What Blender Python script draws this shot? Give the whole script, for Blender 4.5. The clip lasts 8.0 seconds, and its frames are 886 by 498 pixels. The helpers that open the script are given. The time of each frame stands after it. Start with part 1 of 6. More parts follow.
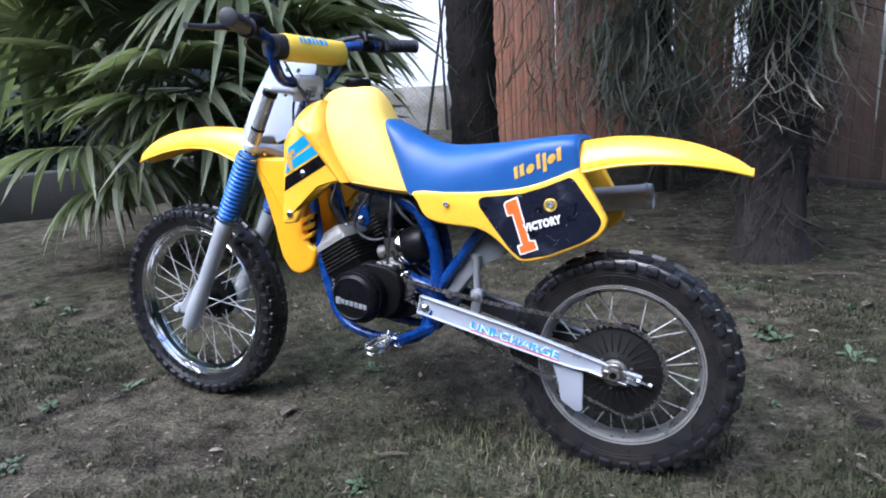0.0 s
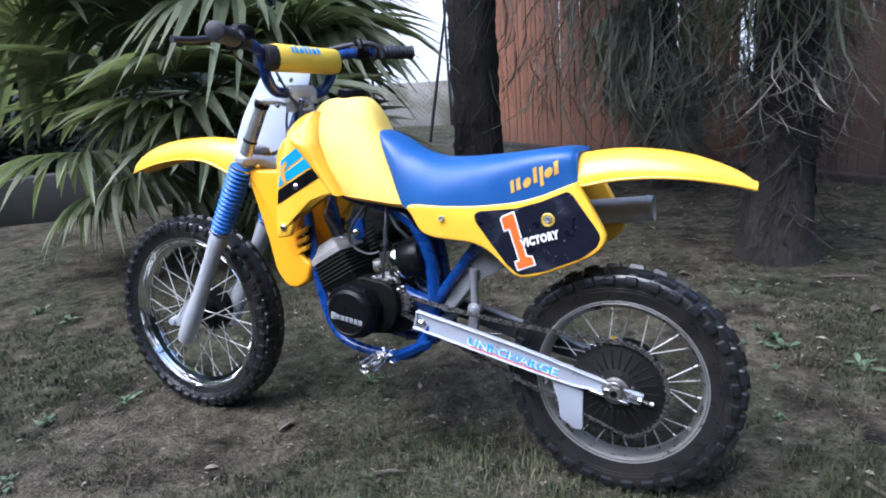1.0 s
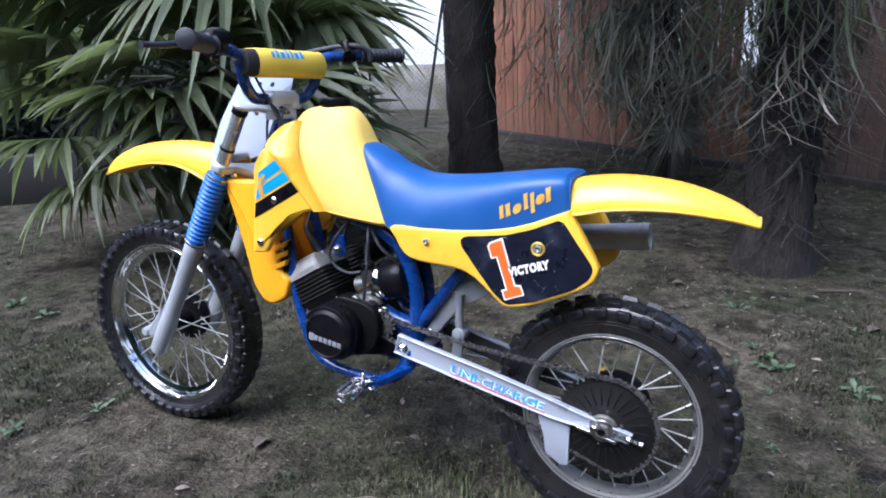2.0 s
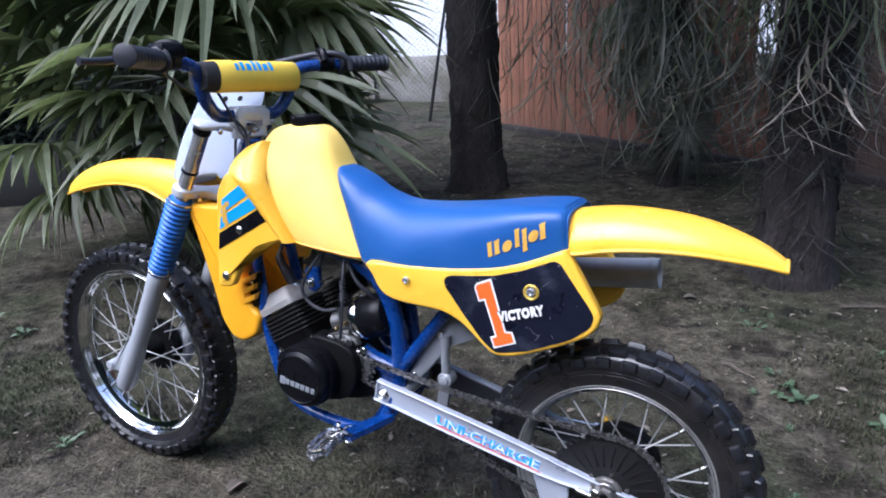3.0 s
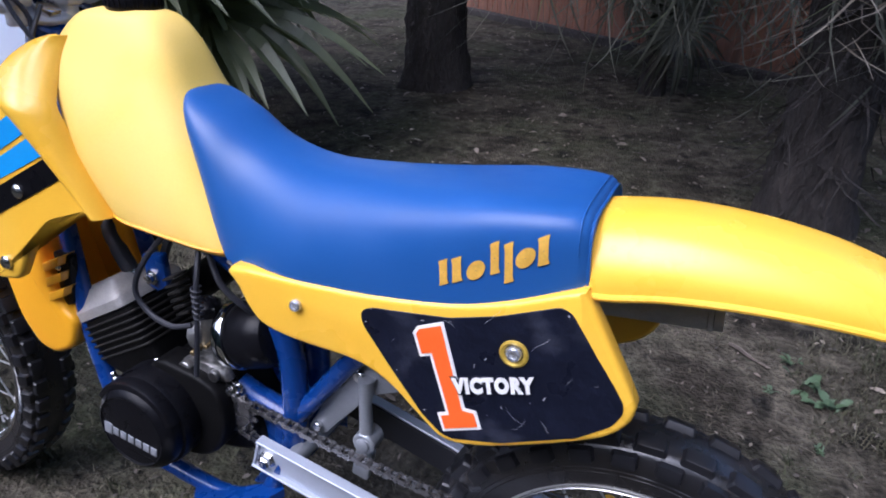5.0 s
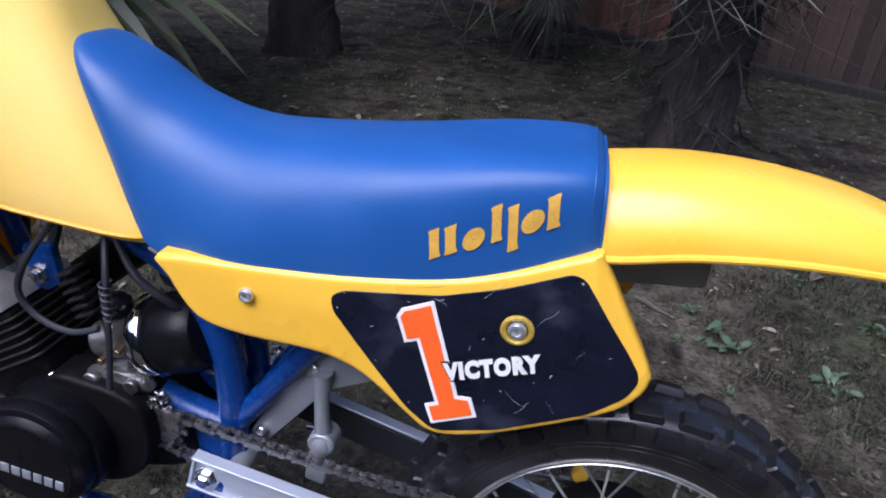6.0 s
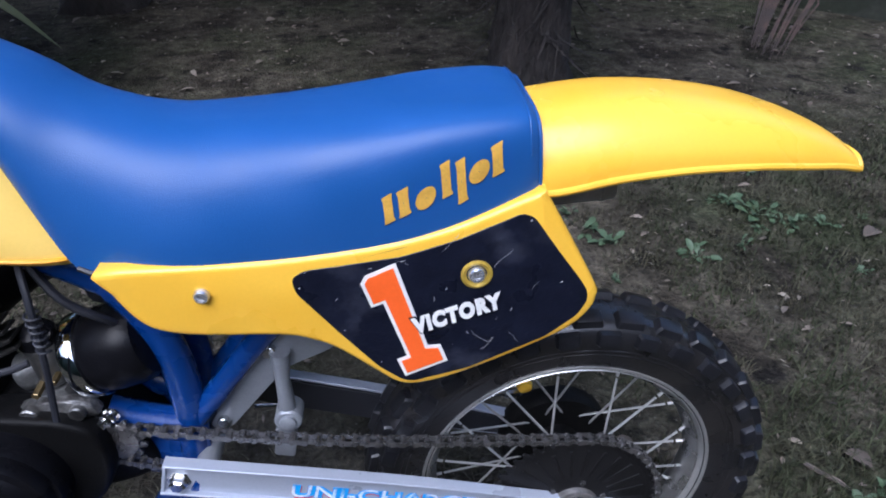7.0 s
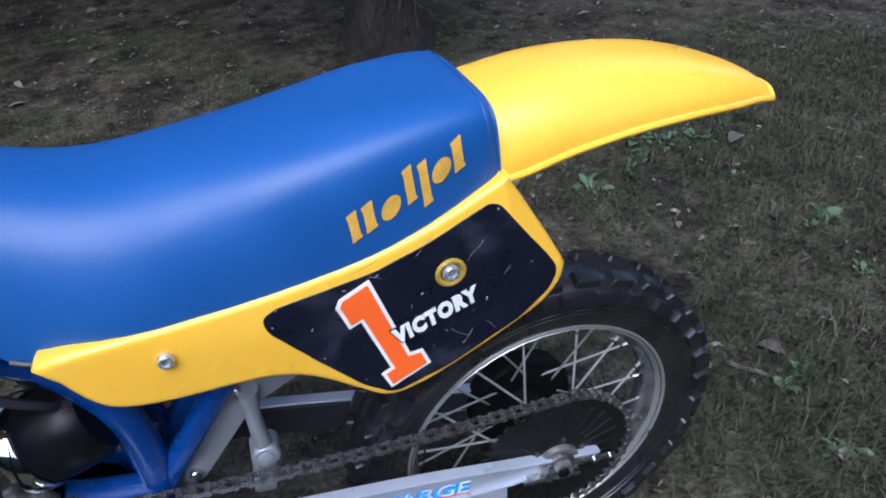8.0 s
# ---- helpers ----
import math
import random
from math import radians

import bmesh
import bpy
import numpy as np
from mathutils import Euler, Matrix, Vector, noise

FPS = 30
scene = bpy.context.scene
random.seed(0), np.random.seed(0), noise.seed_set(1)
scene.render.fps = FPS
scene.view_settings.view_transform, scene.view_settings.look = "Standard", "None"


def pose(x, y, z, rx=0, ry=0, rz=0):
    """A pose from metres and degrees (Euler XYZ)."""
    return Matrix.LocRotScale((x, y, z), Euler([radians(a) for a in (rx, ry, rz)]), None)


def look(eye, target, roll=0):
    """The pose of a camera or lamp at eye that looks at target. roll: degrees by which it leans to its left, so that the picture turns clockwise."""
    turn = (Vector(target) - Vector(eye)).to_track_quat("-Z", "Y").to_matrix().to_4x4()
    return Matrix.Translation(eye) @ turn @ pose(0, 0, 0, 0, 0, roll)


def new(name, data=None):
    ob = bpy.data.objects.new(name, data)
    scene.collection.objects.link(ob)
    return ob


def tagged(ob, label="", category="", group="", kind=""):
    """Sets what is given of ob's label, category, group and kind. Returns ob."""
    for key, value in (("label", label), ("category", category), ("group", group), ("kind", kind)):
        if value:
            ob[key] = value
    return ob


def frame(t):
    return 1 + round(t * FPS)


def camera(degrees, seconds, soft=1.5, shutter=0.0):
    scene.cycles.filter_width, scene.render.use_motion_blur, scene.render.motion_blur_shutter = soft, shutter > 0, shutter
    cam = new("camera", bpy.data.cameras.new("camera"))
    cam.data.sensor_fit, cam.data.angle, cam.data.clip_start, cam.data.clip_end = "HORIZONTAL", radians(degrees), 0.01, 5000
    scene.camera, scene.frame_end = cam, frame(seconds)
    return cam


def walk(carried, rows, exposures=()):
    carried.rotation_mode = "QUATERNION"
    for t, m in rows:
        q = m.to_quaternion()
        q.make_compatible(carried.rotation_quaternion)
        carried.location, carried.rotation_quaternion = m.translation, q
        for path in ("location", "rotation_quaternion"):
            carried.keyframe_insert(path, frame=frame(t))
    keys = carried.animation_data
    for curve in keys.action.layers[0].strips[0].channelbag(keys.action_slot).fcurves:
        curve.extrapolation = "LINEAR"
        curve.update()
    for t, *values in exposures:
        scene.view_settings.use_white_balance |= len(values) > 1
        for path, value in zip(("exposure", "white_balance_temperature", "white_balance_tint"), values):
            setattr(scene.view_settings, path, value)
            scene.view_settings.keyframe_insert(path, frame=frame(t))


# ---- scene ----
cam = camera(67.3, 8.0, 1.9)
PATH = [  # seconds, eye, target, roll
    (0, (0.6764, -1.2937, 0.8568), (0.0381, 0.0063, 0.4662), -3.64),
    (0.5, (0.6848, -1.2741, 0.8623), (0.0337, 0.0229, 0.4831), -4.23),
    (1, (0.6817, -1.2420, 0.8911), (0.0292, 0.0465, 0.4862), -4.31),
    (1.2, (0.6741, -1.2467, 0.9337), (0.0490, 0.0473, 0.5037), -2.54),
    (2.3, (0.6608, -1.0896, 0.9719), (0.0136, 0.1871, 0.5233), -3.19),
    (2.5, (0.6670, -1.0554, 0.9933), (0.0125, 0.2179, 0.5458), -3.57),
    (3, (0.6329, -0.9744, 0.9912), (-0.0209, 0.2903, 0.5190), -3.21),
    (3.5, (0.5645, -0.8625, 0.9587), (-0.0155, 0.4175, 0.4340), -1.43),
    (4, (0.5188, -0.7611, 0.9549), (-0.0237, 0.5108, 0.3736), 0.85),
    (4.2, (0.5063, -0.7142, 0.9576), (-0.0612, 0.5348, 0.3511), 1.04),
    (5.3, (0.4053, -0.4733, 0.9219), (-0.0648, 0.7519, 0.1953), 1.49),
    (5.5, (0.3874, -0.4786, 0.9018), (0.0030, 0.7798, 0.1817), 3.49),
    (6, (0.3137, -0.4659, 0.9003), (0.0918, 0.8103, 0.1440), 3.74),
    (6.5, (0.2628, -0.4760, 0.9130), (0.2424, 0.7958, 0.1179), 3.29),
    (7, (0.2356, -0.4744, 0.9270), (0.3435, 0.7368, 0.0487), 0.92),
    (7.5, (0.2026, -0.4255, 0.9383), (0.4654, 0.7132, -0.0020), 0.53),
    (8, (0.1707, -0.4199, 0.9448), (0.5344, 0.6738, -0.0153), -2.16),
]
walk(cam, [(t, look(eye, target, roll)) for t, eye, target, roll in PATH], [(0, 1.60, 5390, 12), (3.5, 1.33, 5350, 16), (5.5, 0.97, 5400, 20), (8, 0.86, 5210, 12)])

# ---- light ----
world = bpy.data.worlds.new("world")
scene.world = world
world.use_nodes = True
_wn = world.node_tree
_sky = _wn.nodes.new("ShaderNodeTexSky")
_sky.sky_type, _sky.sun_disc = "NISHITA", False
_sky.sun_elevation, _sky.sun_rotation = radians(58), radians(-153)
_sky.air_density, _sky.dust_density, _sky.ozone_density = 1.0, 4.0, 1.0
_bg = _wn.nodes["Background"]
_bg.inputs["Strength"].default_value = 0.15
_wn.links.new(_sky.outputs["Color"], _bg.inputs["Color"])
sun_data = bpy.data.lights.new("sun", "SUN")
sun_data.energy, sun_data.angle, sun_data.color = 1.6, radians(50), (1.0, 0.98, 0.95)
sun = new("sun", sun_data)
sun.matrix_world = look((-1.15, -2.3, 4.1), (0, 0, 0))


# ---- materials ----
def material(name, colour, rough=0.5, metal=0.0, vary=0.12, scale=30.0, fine=220.0, bump=0.1, second=None, mix=0.0,
             mix_scale=6.0, per_object=0.0, per_island=0.0, coat=0.0, streak=(1, 1, 1), rough_vary=0.1, spec=0.5, depth=0.002):
    """A surface with grain at two scales, an optional second colour in patches, and bump."""
    m = bpy.data.materials.new(name)
    m.use_nodes = True
    t = m.node_tree
    n, ln = t.nodes, t.links.new
    b = n["Principled BSDF"]
    tc, mp = n.new("ShaderNodeTexCoord"), n.new("ShaderNodeMapping")
    mp.inputs["Scale"].default_value = streak
    ln(tc.outputs["Object"], mp.inputs["Vector"])

    def grain(s, detail=4.0):
        x = n.new("ShaderNodeTexNoise")
        x.inputs["Scale"].default_value, x.inputs["Detail"].default_value = s, detail
        ln(mp.outputs["Vector"], x.inputs["Vector"])
        return x.outputs["Fac"]

    def mapped(src, lo, hi, a=0.25, z=0.75):
        x = n.new("ShaderNodeMapRange")
        x.inputs["From Min"].default_value, x.inputs["From Max"].default_value = a, z
        x.inputs["To Min"].default_value, x.inputs["To Max"].default_value = lo, hi
        ln(src, x.inputs["Value"])
        return x.outputs["Result"]

    def times(a, bb):
        x = n.new("ShaderNodeMath")
        x.operation = "MULTIPLY"
        ln(a, x.inputs[0])
        ln(bb, x.inputs[1])
        return x.outputs["Value"]

    coarse, small = grain(scale), grain(fine, 3.0)
    value = times(mapped(coarse, 1 - vary, 1 + vary), mapped(small, 1 - vary * 0.7, 1 + vary * 0.7))
    if per_object:
        oi = n.new("ShaderNodeObjectInfo")
        value = times(value, mapped(oi.outputs["Random"], 1 - per_object, 1 + per_object, 0, 1))
    if per_island:
        ge = n.new("ShaderNodeNewGeometry")
        value = times(value, mapped(ge.outputs["Random Per Island"], 1 - per_island, 1 + per_island, 0, 1))
    hue = n.new("ShaderNodeMix")
    hue.data_type = "RGBA"
    hue.inputs["A"].default_value = (*colour, 1)
    hue.inputs["B"].default_value = (*(second or colour), 1)
    if second:
        ln(mapped(grain(mix_scale, 6.0), 0, 1, 0.62 - 0.4 * mix, 0.75 - 0.4 * mix), hue.inputs["Factor"])
    else:
        hue.inputs["Factor"].default_value = 0
    hsv = n.new("ShaderNodeHueSaturation")
    ln(hue.outputs["Result"], hsv.inputs["Color"])
    ln(value, hsv.inputs["Value"])
    ln(hsv.outputs["Color"], b.inputs["Base Color"])
    ln(mapped(coarse, max(0.03, rough - rough_vary), min(1, rough + rough_vary)), b.inputs["Roughness"])
    b.inputs["Metallic"].default_value = metal
    b.inputs["Coat Weight"].default_value = coat
    b.inputs["Coat Roughness"].default_value = 0.15
    b.inputs["Specular IOR Level"].default_value = spec
    if bump:
        bp = n.new("ShaderNodeBump")
        bp.inputs["Strength"].default_value, bp.inputs["Distance"].default_value = bump, depth
        ln(small, bp.inputs["Height"])
        ln(bp.outputs["Normal"], b.inputs["Normal"])
    return m


YELLOW = material("yellow_plastic", (0.86, 0.50, 0.042), 0.29, vary=0.03, scale=9, fine=400, bump=0.03, second=(0.85, 0.47, 0.028), mix=0.3)
TANK_Y = material("tank_plastic", (0.88, 0.61, 0.155), 0.52, spec=0.25, vary=0.03, scale=7, fine=350, bump=0.04, second=(0.88, 0.60, 0.12), mix=0.35)
SCOOP_Y = material("scoop_plastic", (0.82, 0.38, 0.008), 0.36, vary=0.03, scale=9, fine=400, bump=0.03)
SEAT_B = material("blue_vinyl", (0.018, 0.081, 0.268), 0.39, spec=0.32, vary=0.06, scale=14, fine=900, bump=0.22, depth=0.0008)
PAD_Y = material("yellow_vinyl_pad", (0.93, 0.64, 0.065), 0.42, vary=0.04, scale=12, fine=500, bump=0.1, depth=0.0008)
COLLAR = material("worn_brass_collar", (0.52, 0.36, 0.05), 0.38, 0.3, vary=0.25, scale=120, fine=600, bump=0.1)
FRAME_B = material("blue_frame_paint", (0.0055, 0.037, 0.185), 0.27, vary=0.08, scale=40, fine=300, bump=0.05, coat=0.3)
BOOT_B = material("blue_rubber", (0.02, 0.13, 0.50), 0.45, vary=0.08, scale=50, fine=400, bump=0.08)
STEEL = material("bright_steel", (0.62, 0.62, 0.62), 0.22, 1.0, vary=0.08, scale=60, fine=500, bump=0.05)
CHROME = material("chrome", (0.78, 0.79, 0.8), 0.08, 1.0, vary=0.04, scale=30, fine=300, bump=0.01, rough_vary=0.04)
ALLOY = material("dull_rim_alloy", (0.40, 0.40, 0.395), 0.30, 0.9, vary=0.12, scale=40, fine=300, bump=0.08)
SPOKE_M = material("galvanised_spoke", (0.46, 0.46, 0.45), 0.45, 0.6, vary=0.12, scale=60, fine=500, bump=0.05)
RIM_EDGE = material("worn_rim_edge", (0.50, 0.50, 0.49), 0.34, 0.75, vary=0.12, scale=50, fine=400, bump=0.06)
STANCHION = material("hard_chromed_tube", (0.60, 0.61, 0.63), 0.20, 0.75, vary=0.08, scale=40, fine=300, bump=0.03)
SLIDER = material("grey_fork_paint", (0.34, 0.36, 0.39), 0.45, 0.1, vary=0.06, scale=30, fine=350, bump=0.06)
ARM = material("silver_arm_paint", (0.38, 0.41, 0.48), 0.34, 0.25, vary=0.05, scale=20, fine=350, bump=0.05)
LINK = material("grey_link_paint", (0.27, 0.285, 0.31), 0.42, 0.3, vary=0.1, scale=50, fine=350, bump=0.1)
YOKE = material("pale_yoke_alloy", (0.62, 0.64, 0.67), 0.38, 0.35, vary=0.1, scale=50, fine=350, bump=0.1)
WHITE = material("white_plastic", (0.76, 0.80, 0.87), 0.4, vary=0.04, scale=15, fine=300, bump=0.04)
BLACKP = material("black_plastic", (0.0050, 0.0050, 0.0064), 0.32, spec=0.14, vary=0.2, scale=40, fine=400, bump=0.15)
GRIP = material("black_grip_rubber", (0.018, 0.019, 0.025), 0.5, vary=0.15, scale=60, fine=500, bump=0.2)
TYRE = material("tyre_rubber", (0.0120, 0.0120, 0.0140), 0.30, coat=0.35, vary=0.22, scale=25, fine=250, bump=0.2, second=(0.017, 0.0155, 0.0155), mix=0.35, mix_scale=7)
KNOB = material("tread_rubber", (0.0105, 0.0108, 0.0135), 0.36, spec=0.45, coat=0.15, vary=0.2, scale=25, fine=300, bump=0.2, per_object=0.25)
ENGINE = material("black_engine_paint", (0.0046, 0.0045, 0.0046), 0.46, 0.0, spec=0.10, vary=0.3, scale=60, fine=400, bump=0.25)
FIN = material("sooty_fin_alloy", (0.013, 0.012, 0.011), 0.6, 0.1, spec=0.25, vary=0.3, scale=60, fine=400, bump=0.2)
BRIGHT_CAST = material("bare_cast_alloy", (0.33, 0.325, 0.315), 0.38, 0.9, vary=0.35, scale=45, fine=260, bump=0.5, depth=0.003, second=(0.14, 0.135, 0.13), mix=0.4, mix_scale=30)
BRASS = material("dull_brass", (0.24, 0.18, 0.09), 0.35, 0.9, vary=0.15, scale=90, fine=500, bump=0.1)
CASE = material("cast_alloy", (0.20, 0.20, 0.195), 0.42, 0.85, vary=0.2, scale=60, fine=300, bump=0.3)
HUB_M = material("greasy_hub_alloy", (0.24, 0.23, 0.22), 0.38, 0.7, vary=0.3, scale=90, fine=400, bump=0.3)
HEAD = material("grey_head_alloy", (0.34, 0.33, 0.315), 0.55, 0.4, vary=0.15, scale=50, fine=350, bump=0.25)
CHAIN_M = material("oily_chain_steel", (0.17, 0.165, 0.165), 0.28, 0.8, vary=0.35, scale=90, fine=500, bump=0.2)
SPROCKET_M = material("black_disc", (0.0075, 0.0072, 0.0076), 0.5, 0.0, spec=0.25, vary=0.3, scale=40, fine=300, bump=0.2)
PIPE = material("silencer_alloy", (0.62, 0.61, 0.59), 0.5, 0.2, vary=0.12, scale=25, fine=300, bump=0.12)
DECAL = material("black_decal", (0.007, 0.0085, 0.018), 0.33, spec=0.25, vary=0.25, scale=25, fine=75, bump=0.55, depth=0.004, second=(0.03, 0.033, 0.05), mix=0.1, mix_scale=18)
SCUFF = material("pale_scuff", (0.42, 0.42, 0.44), 0.5, vary=0.2, scale=80, fine=400, bump=0)
ORANGE = material("orange_print", (0.90, 0.13, 0.015), 0.45, vary=0.05, scale=30, fine=300, bump=0.05)
PRINT_W = material("white_print", (0.78, 0.77, 0.75), 0.45, vary=0.06, scale=40, fine=300, bump=0.05)
GOLD = material("gold_print", (0.62, 0.36, 0.05), 0.5, vary=0.15, scale=80, fine=500, bump=0.1)
PALE_B = material("pale_blue_print", (0.70, 0.76, 0.84), 0.45, vary=0.2, scale=120, fine=500, bump=0.05, second=(0.10, 0.36, 0.70), mix=0.25, mix_scale=90)
SKY_B = material("light_blue_print", (0.03, 0.33, 0.78), 0.38, vary=0.05, scale=30, fine=300, bump=0.03)
RED = material("red_print", (0.6, 0.05, 0.04), 0.45, vary=0.1, scale=40, fine=300, bump=0.03)
FOAM = material("black_foam", (0.012, 0.012, 0.014), 0.8, vary=0.3, scale=60, fine=300, bump=0.4)
BARK = material("palm_bark", (0.021, 0.017, 0.015), 0.9, vary=0.45, scale=14, fine=70, bump=0.9, depth=0.02, second=(0.03, 0.025, 0.022), mix=0.3, mix_scale=9, streak=(1, 1, 0.35))
FROND = material("green_palm_leaf", (0.118, 0.138, 0.080), 0.46, vary=0.2, scale=6, fine=60, bump=0.15, second=(0.175, 0.185, 0.115), mix=0.35, mix_scale=3, per_object=0.35, per_island=0.35)
DRY = material("dry_palm_leaf", (0.20, 0.172, 0.138), 0.7, vary=0.3, scale=8, fine=80, bump=0.2, second=(0.09, 0.07, 0.05), mix=0.4, mix_scale=5, per_object=0.3, per_island=0.5)
DUSKY = material("dark_drooping_leaf", (0.080, 0.084, 0.064), 0.6, vary=0.3, scale=8, fine=80, bump=0.2, second=(0.125, 0.118, 0.095), mix=0.3, mix_scale=4, per_object=0.3, per_island=0.5)
PLASTER = material("white_plaster", (0.80, 0.80, 0.80), 0.8, vary=0.05, scale=2, fine=30, bump=0.2)
HEDGE = material("hedge_leaf", (0.018, 0.027, 0.014), 0.6, vary=0.3, scale=8, fine=80, bump=0.1, per_island=0.6)
WOOD = material("reddish_fence_wood", (0.25, 0.108, 0.060), 0.75, vary=0.25, scale=5, fine=45, bump=0.5, depth=0.004, second=(0.12, 0.064, 0.044), mix=0.4, mix_scale=1.2, per_object=0.16, streak=(7, 7, 0.6))
MOSSY = material("mossy_grey_wall", (0.060, 0.062, 0.050), 0.9, vary=0.25, scale=5, fine=60, bump=0.6, depth=0.006, second=(0.034, 0.040, 0.026), mix=0.5, mix_scale=3)
OLD_WOOD = material("grey_weathered_fence_wood", (0.076, 0.047, 0.036), 0.8, vary=0.3, scale=5, fine=45, bump=0.6, depth=0.004, second=(0.050, 0.036, 0.029), mix=0.45, mix_scale=1.2, per_object=0.3, streak=(7, 7, 0.6))
OLD_WALL = material("pale_weathered_wall", (0.30, 0.285, 0.255), 0.85, vary=0.25, scale=5, fine=60, bump=0.5, depth=0.006, second=(0.15, 0.14, 0.105), mix=0.45, mix_scale=2.5)
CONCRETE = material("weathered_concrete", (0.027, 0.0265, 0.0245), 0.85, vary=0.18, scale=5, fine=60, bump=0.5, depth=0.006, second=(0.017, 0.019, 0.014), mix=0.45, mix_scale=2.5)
WIRE = material("dark_wire", (0.03, 0.03, 0.03), 0.6, 0.5, vary=0.1, bump=0)
SOIL = material("soil_and_thin_grass", (0.0292, 0.0251, 0.0196), 0.95, vary=0.6, scale=22, fine=90, bump=0.9, depth=0.018, second=(0.0660, 0.0583, 0.0441), mix=0.55, mix_scale=5.0, spec=0.06)
GRASS = material("grass_blade", (0.0350, 0.0400, 0.0212), 0.6, vary=0.3, scale=1.3, fine=9, bump=0, second=(0.057, 0.053, 0.035), mix=0.4, mix_scale=4.5, per_island=0.5, spec=0.1)
FRESH = material("fresh_grass_blade", (0.060, 0.074, 0.036), 0.55, vary=0.3, scale=3, fine=20, bump=0, second=(0.10, 0.105, 0.062), mix=0.35, mix_scale=6, per_island=0.55, spec=0.1)
STRAW = material("dry_grass", (0.0739, 0.0659, 0.0460), 0.7, vary=0.3, scale=3, fine=30, bump=0, second=(0.1173, 0.1055, 0.0767), mix=0.35, mix_scale=5, per_island=0.5, spec=0.1)
WEED = material("weed_leaf", (0.050, 0.082, 0.040), 0.55, vary=0.2, scale=9, fine=80, bump=0.1, per_island=0.4)
LITTER = material("fallen_leaf", (0.1035, 0.0828, 0.0666), 0.75, vary=0.3, scale=20, fine=200, bump=0.3, per_island=0.7, second=(0.1620, 0.1395, 0.1125), mix=0.3, mix_scale=9)


# moss patches and pale crumbs on the soil
def mottle(m, colour, scale, lo, hi, detail=5.0):
    """Lays one more colour over a material in noise patches."""
    t = m.node_tree
    hsv = next(n for n in t.nodes if n.type == "HUE_SAT")
    src = hsv.inputs["Color"].links[0].from_socket
    tc = next(n for n in t.nodes if n.type == "TEX_COORD")
    ns, mr, mx = t.nodes.new("ShaderNodeTexNoise"), t.nodes.new("ShaderNodeMapRange"), t.nodes.new("ShaderNodeMix")
    ns.inputs["Scale"].default_value, ns.inputs["Detail"].default_value, ns.inputs["Roughness"].default_value = scale, detail, 0.62
    mr.inputs["From Min"].default_value, mr.inputs["From Max"].default_value = lo, hi
    mx.data_type = "RGBA"
    mx.inputs["B"].default_value = (*colour, 1)
    t.links.new(tc.outputs["Object"], ns.inputs["Vector"])
    t.links.new(ns.outputs["Fac"], mr.inputs["Value"])
    t.links.new(mr.outputs["Result"], mx.inputs["Factor"])
    t.links.new(src, mx.inputs["A"])
    t.links.new(mx.outputs["Result"], hsv.inputs["Color"])


mottle(SOIL, (0.044, 0.047, 0.028), 1.7, 0.46, 0.64, 8.0)
mottle(SOIL, (0.016, 0.0145, 0.013), 9.0, 0.56, 0.66)
mottle(SOIL, (0.10, 0.093, 0.078), 48.0, 0.67, 0.73, 3.0)
mottle(SOIL, (0.11, 0.10, 0.085), 130.0, 0.66, 0.74, 2.0)


def translucent(m, colour, share):
    """Lets light through a thin plastic or a leaf."""
    t = m.node_tree
    tl, mx = t.nodes.new("ShaderNodeBsdfTranslucent"), t.nodes.new("ShaderNodeMixShader")
    tl.inputs["Color"].default_value = (*colour, 1)
    mx.inputs["Fac"].default_value = share
    t.links.new(t.nodes["Principled BSDF"].outputs["BSDF"], mx.inputs[1])
    t.links.new(tl.outputs["BSDF"], mx.inputs[2])
    t.links.new(mx.outputs["Shader"], t.nodes["Material Output"].inputs["Surface"])


translucent(WHITE, (0.82, 0.87, 0.95), 0.68)
translucent(FROND, (0.20, 0.25, 0.09), 0.42)
translucent(DUSKY, (0.12, 0.13, 0.08), 0.30)


# ---- mesh tools ----
def V(*a):
    return Vector(a)


def part(name, bm, mat, parent=None, label="", smooth=38):
    """Links a bmesh as one mesh object under a thing or a part."""
    me = bpy.data.meshes.new(name)
    bmesh.ops.recalc_face_normals(bm, faces=bm.faces)
    bm.to_mesh(me)
    bm.free()
    me.materials.append(mat)
    if smooth:
        me.polygons.foreach_set("use_smooth", [True] * len(me.polygons))
        me.set_sharp_from_angle(angle=radians(smooth))
    ob = new(name, me)
    ob.parent = parent
    if label:
        tagged(ob, label)
    return ob


def curve(pts, n=6, closed=False):
    """A smooth run of points through those given."""
    p = [Vector(q) for q in pts]
    k = len(p)
    if k < 3:
        return p
    out = []
    for i in range(k if closed else k - 1):
        if closed:
            a, b, c, d = p[i - 1], p[i], p[(i + 1) % k], p[(i + 2) % k]
        else:
            a, b, c, d = p[max(i - 1, 0)], p[i], p[i + 1], p[min(i + 2, k - 1)]
        for j in range(n):
            u = j / n
            out.append(0.5 * (2 * b + (c - a) * u + (2 * a - 5 * b + 4 * c - d) * u * u + (3 * b - a - 3 * c + d) * u ** 3))
    if not closed:
        out.append(p[-1])
    return out


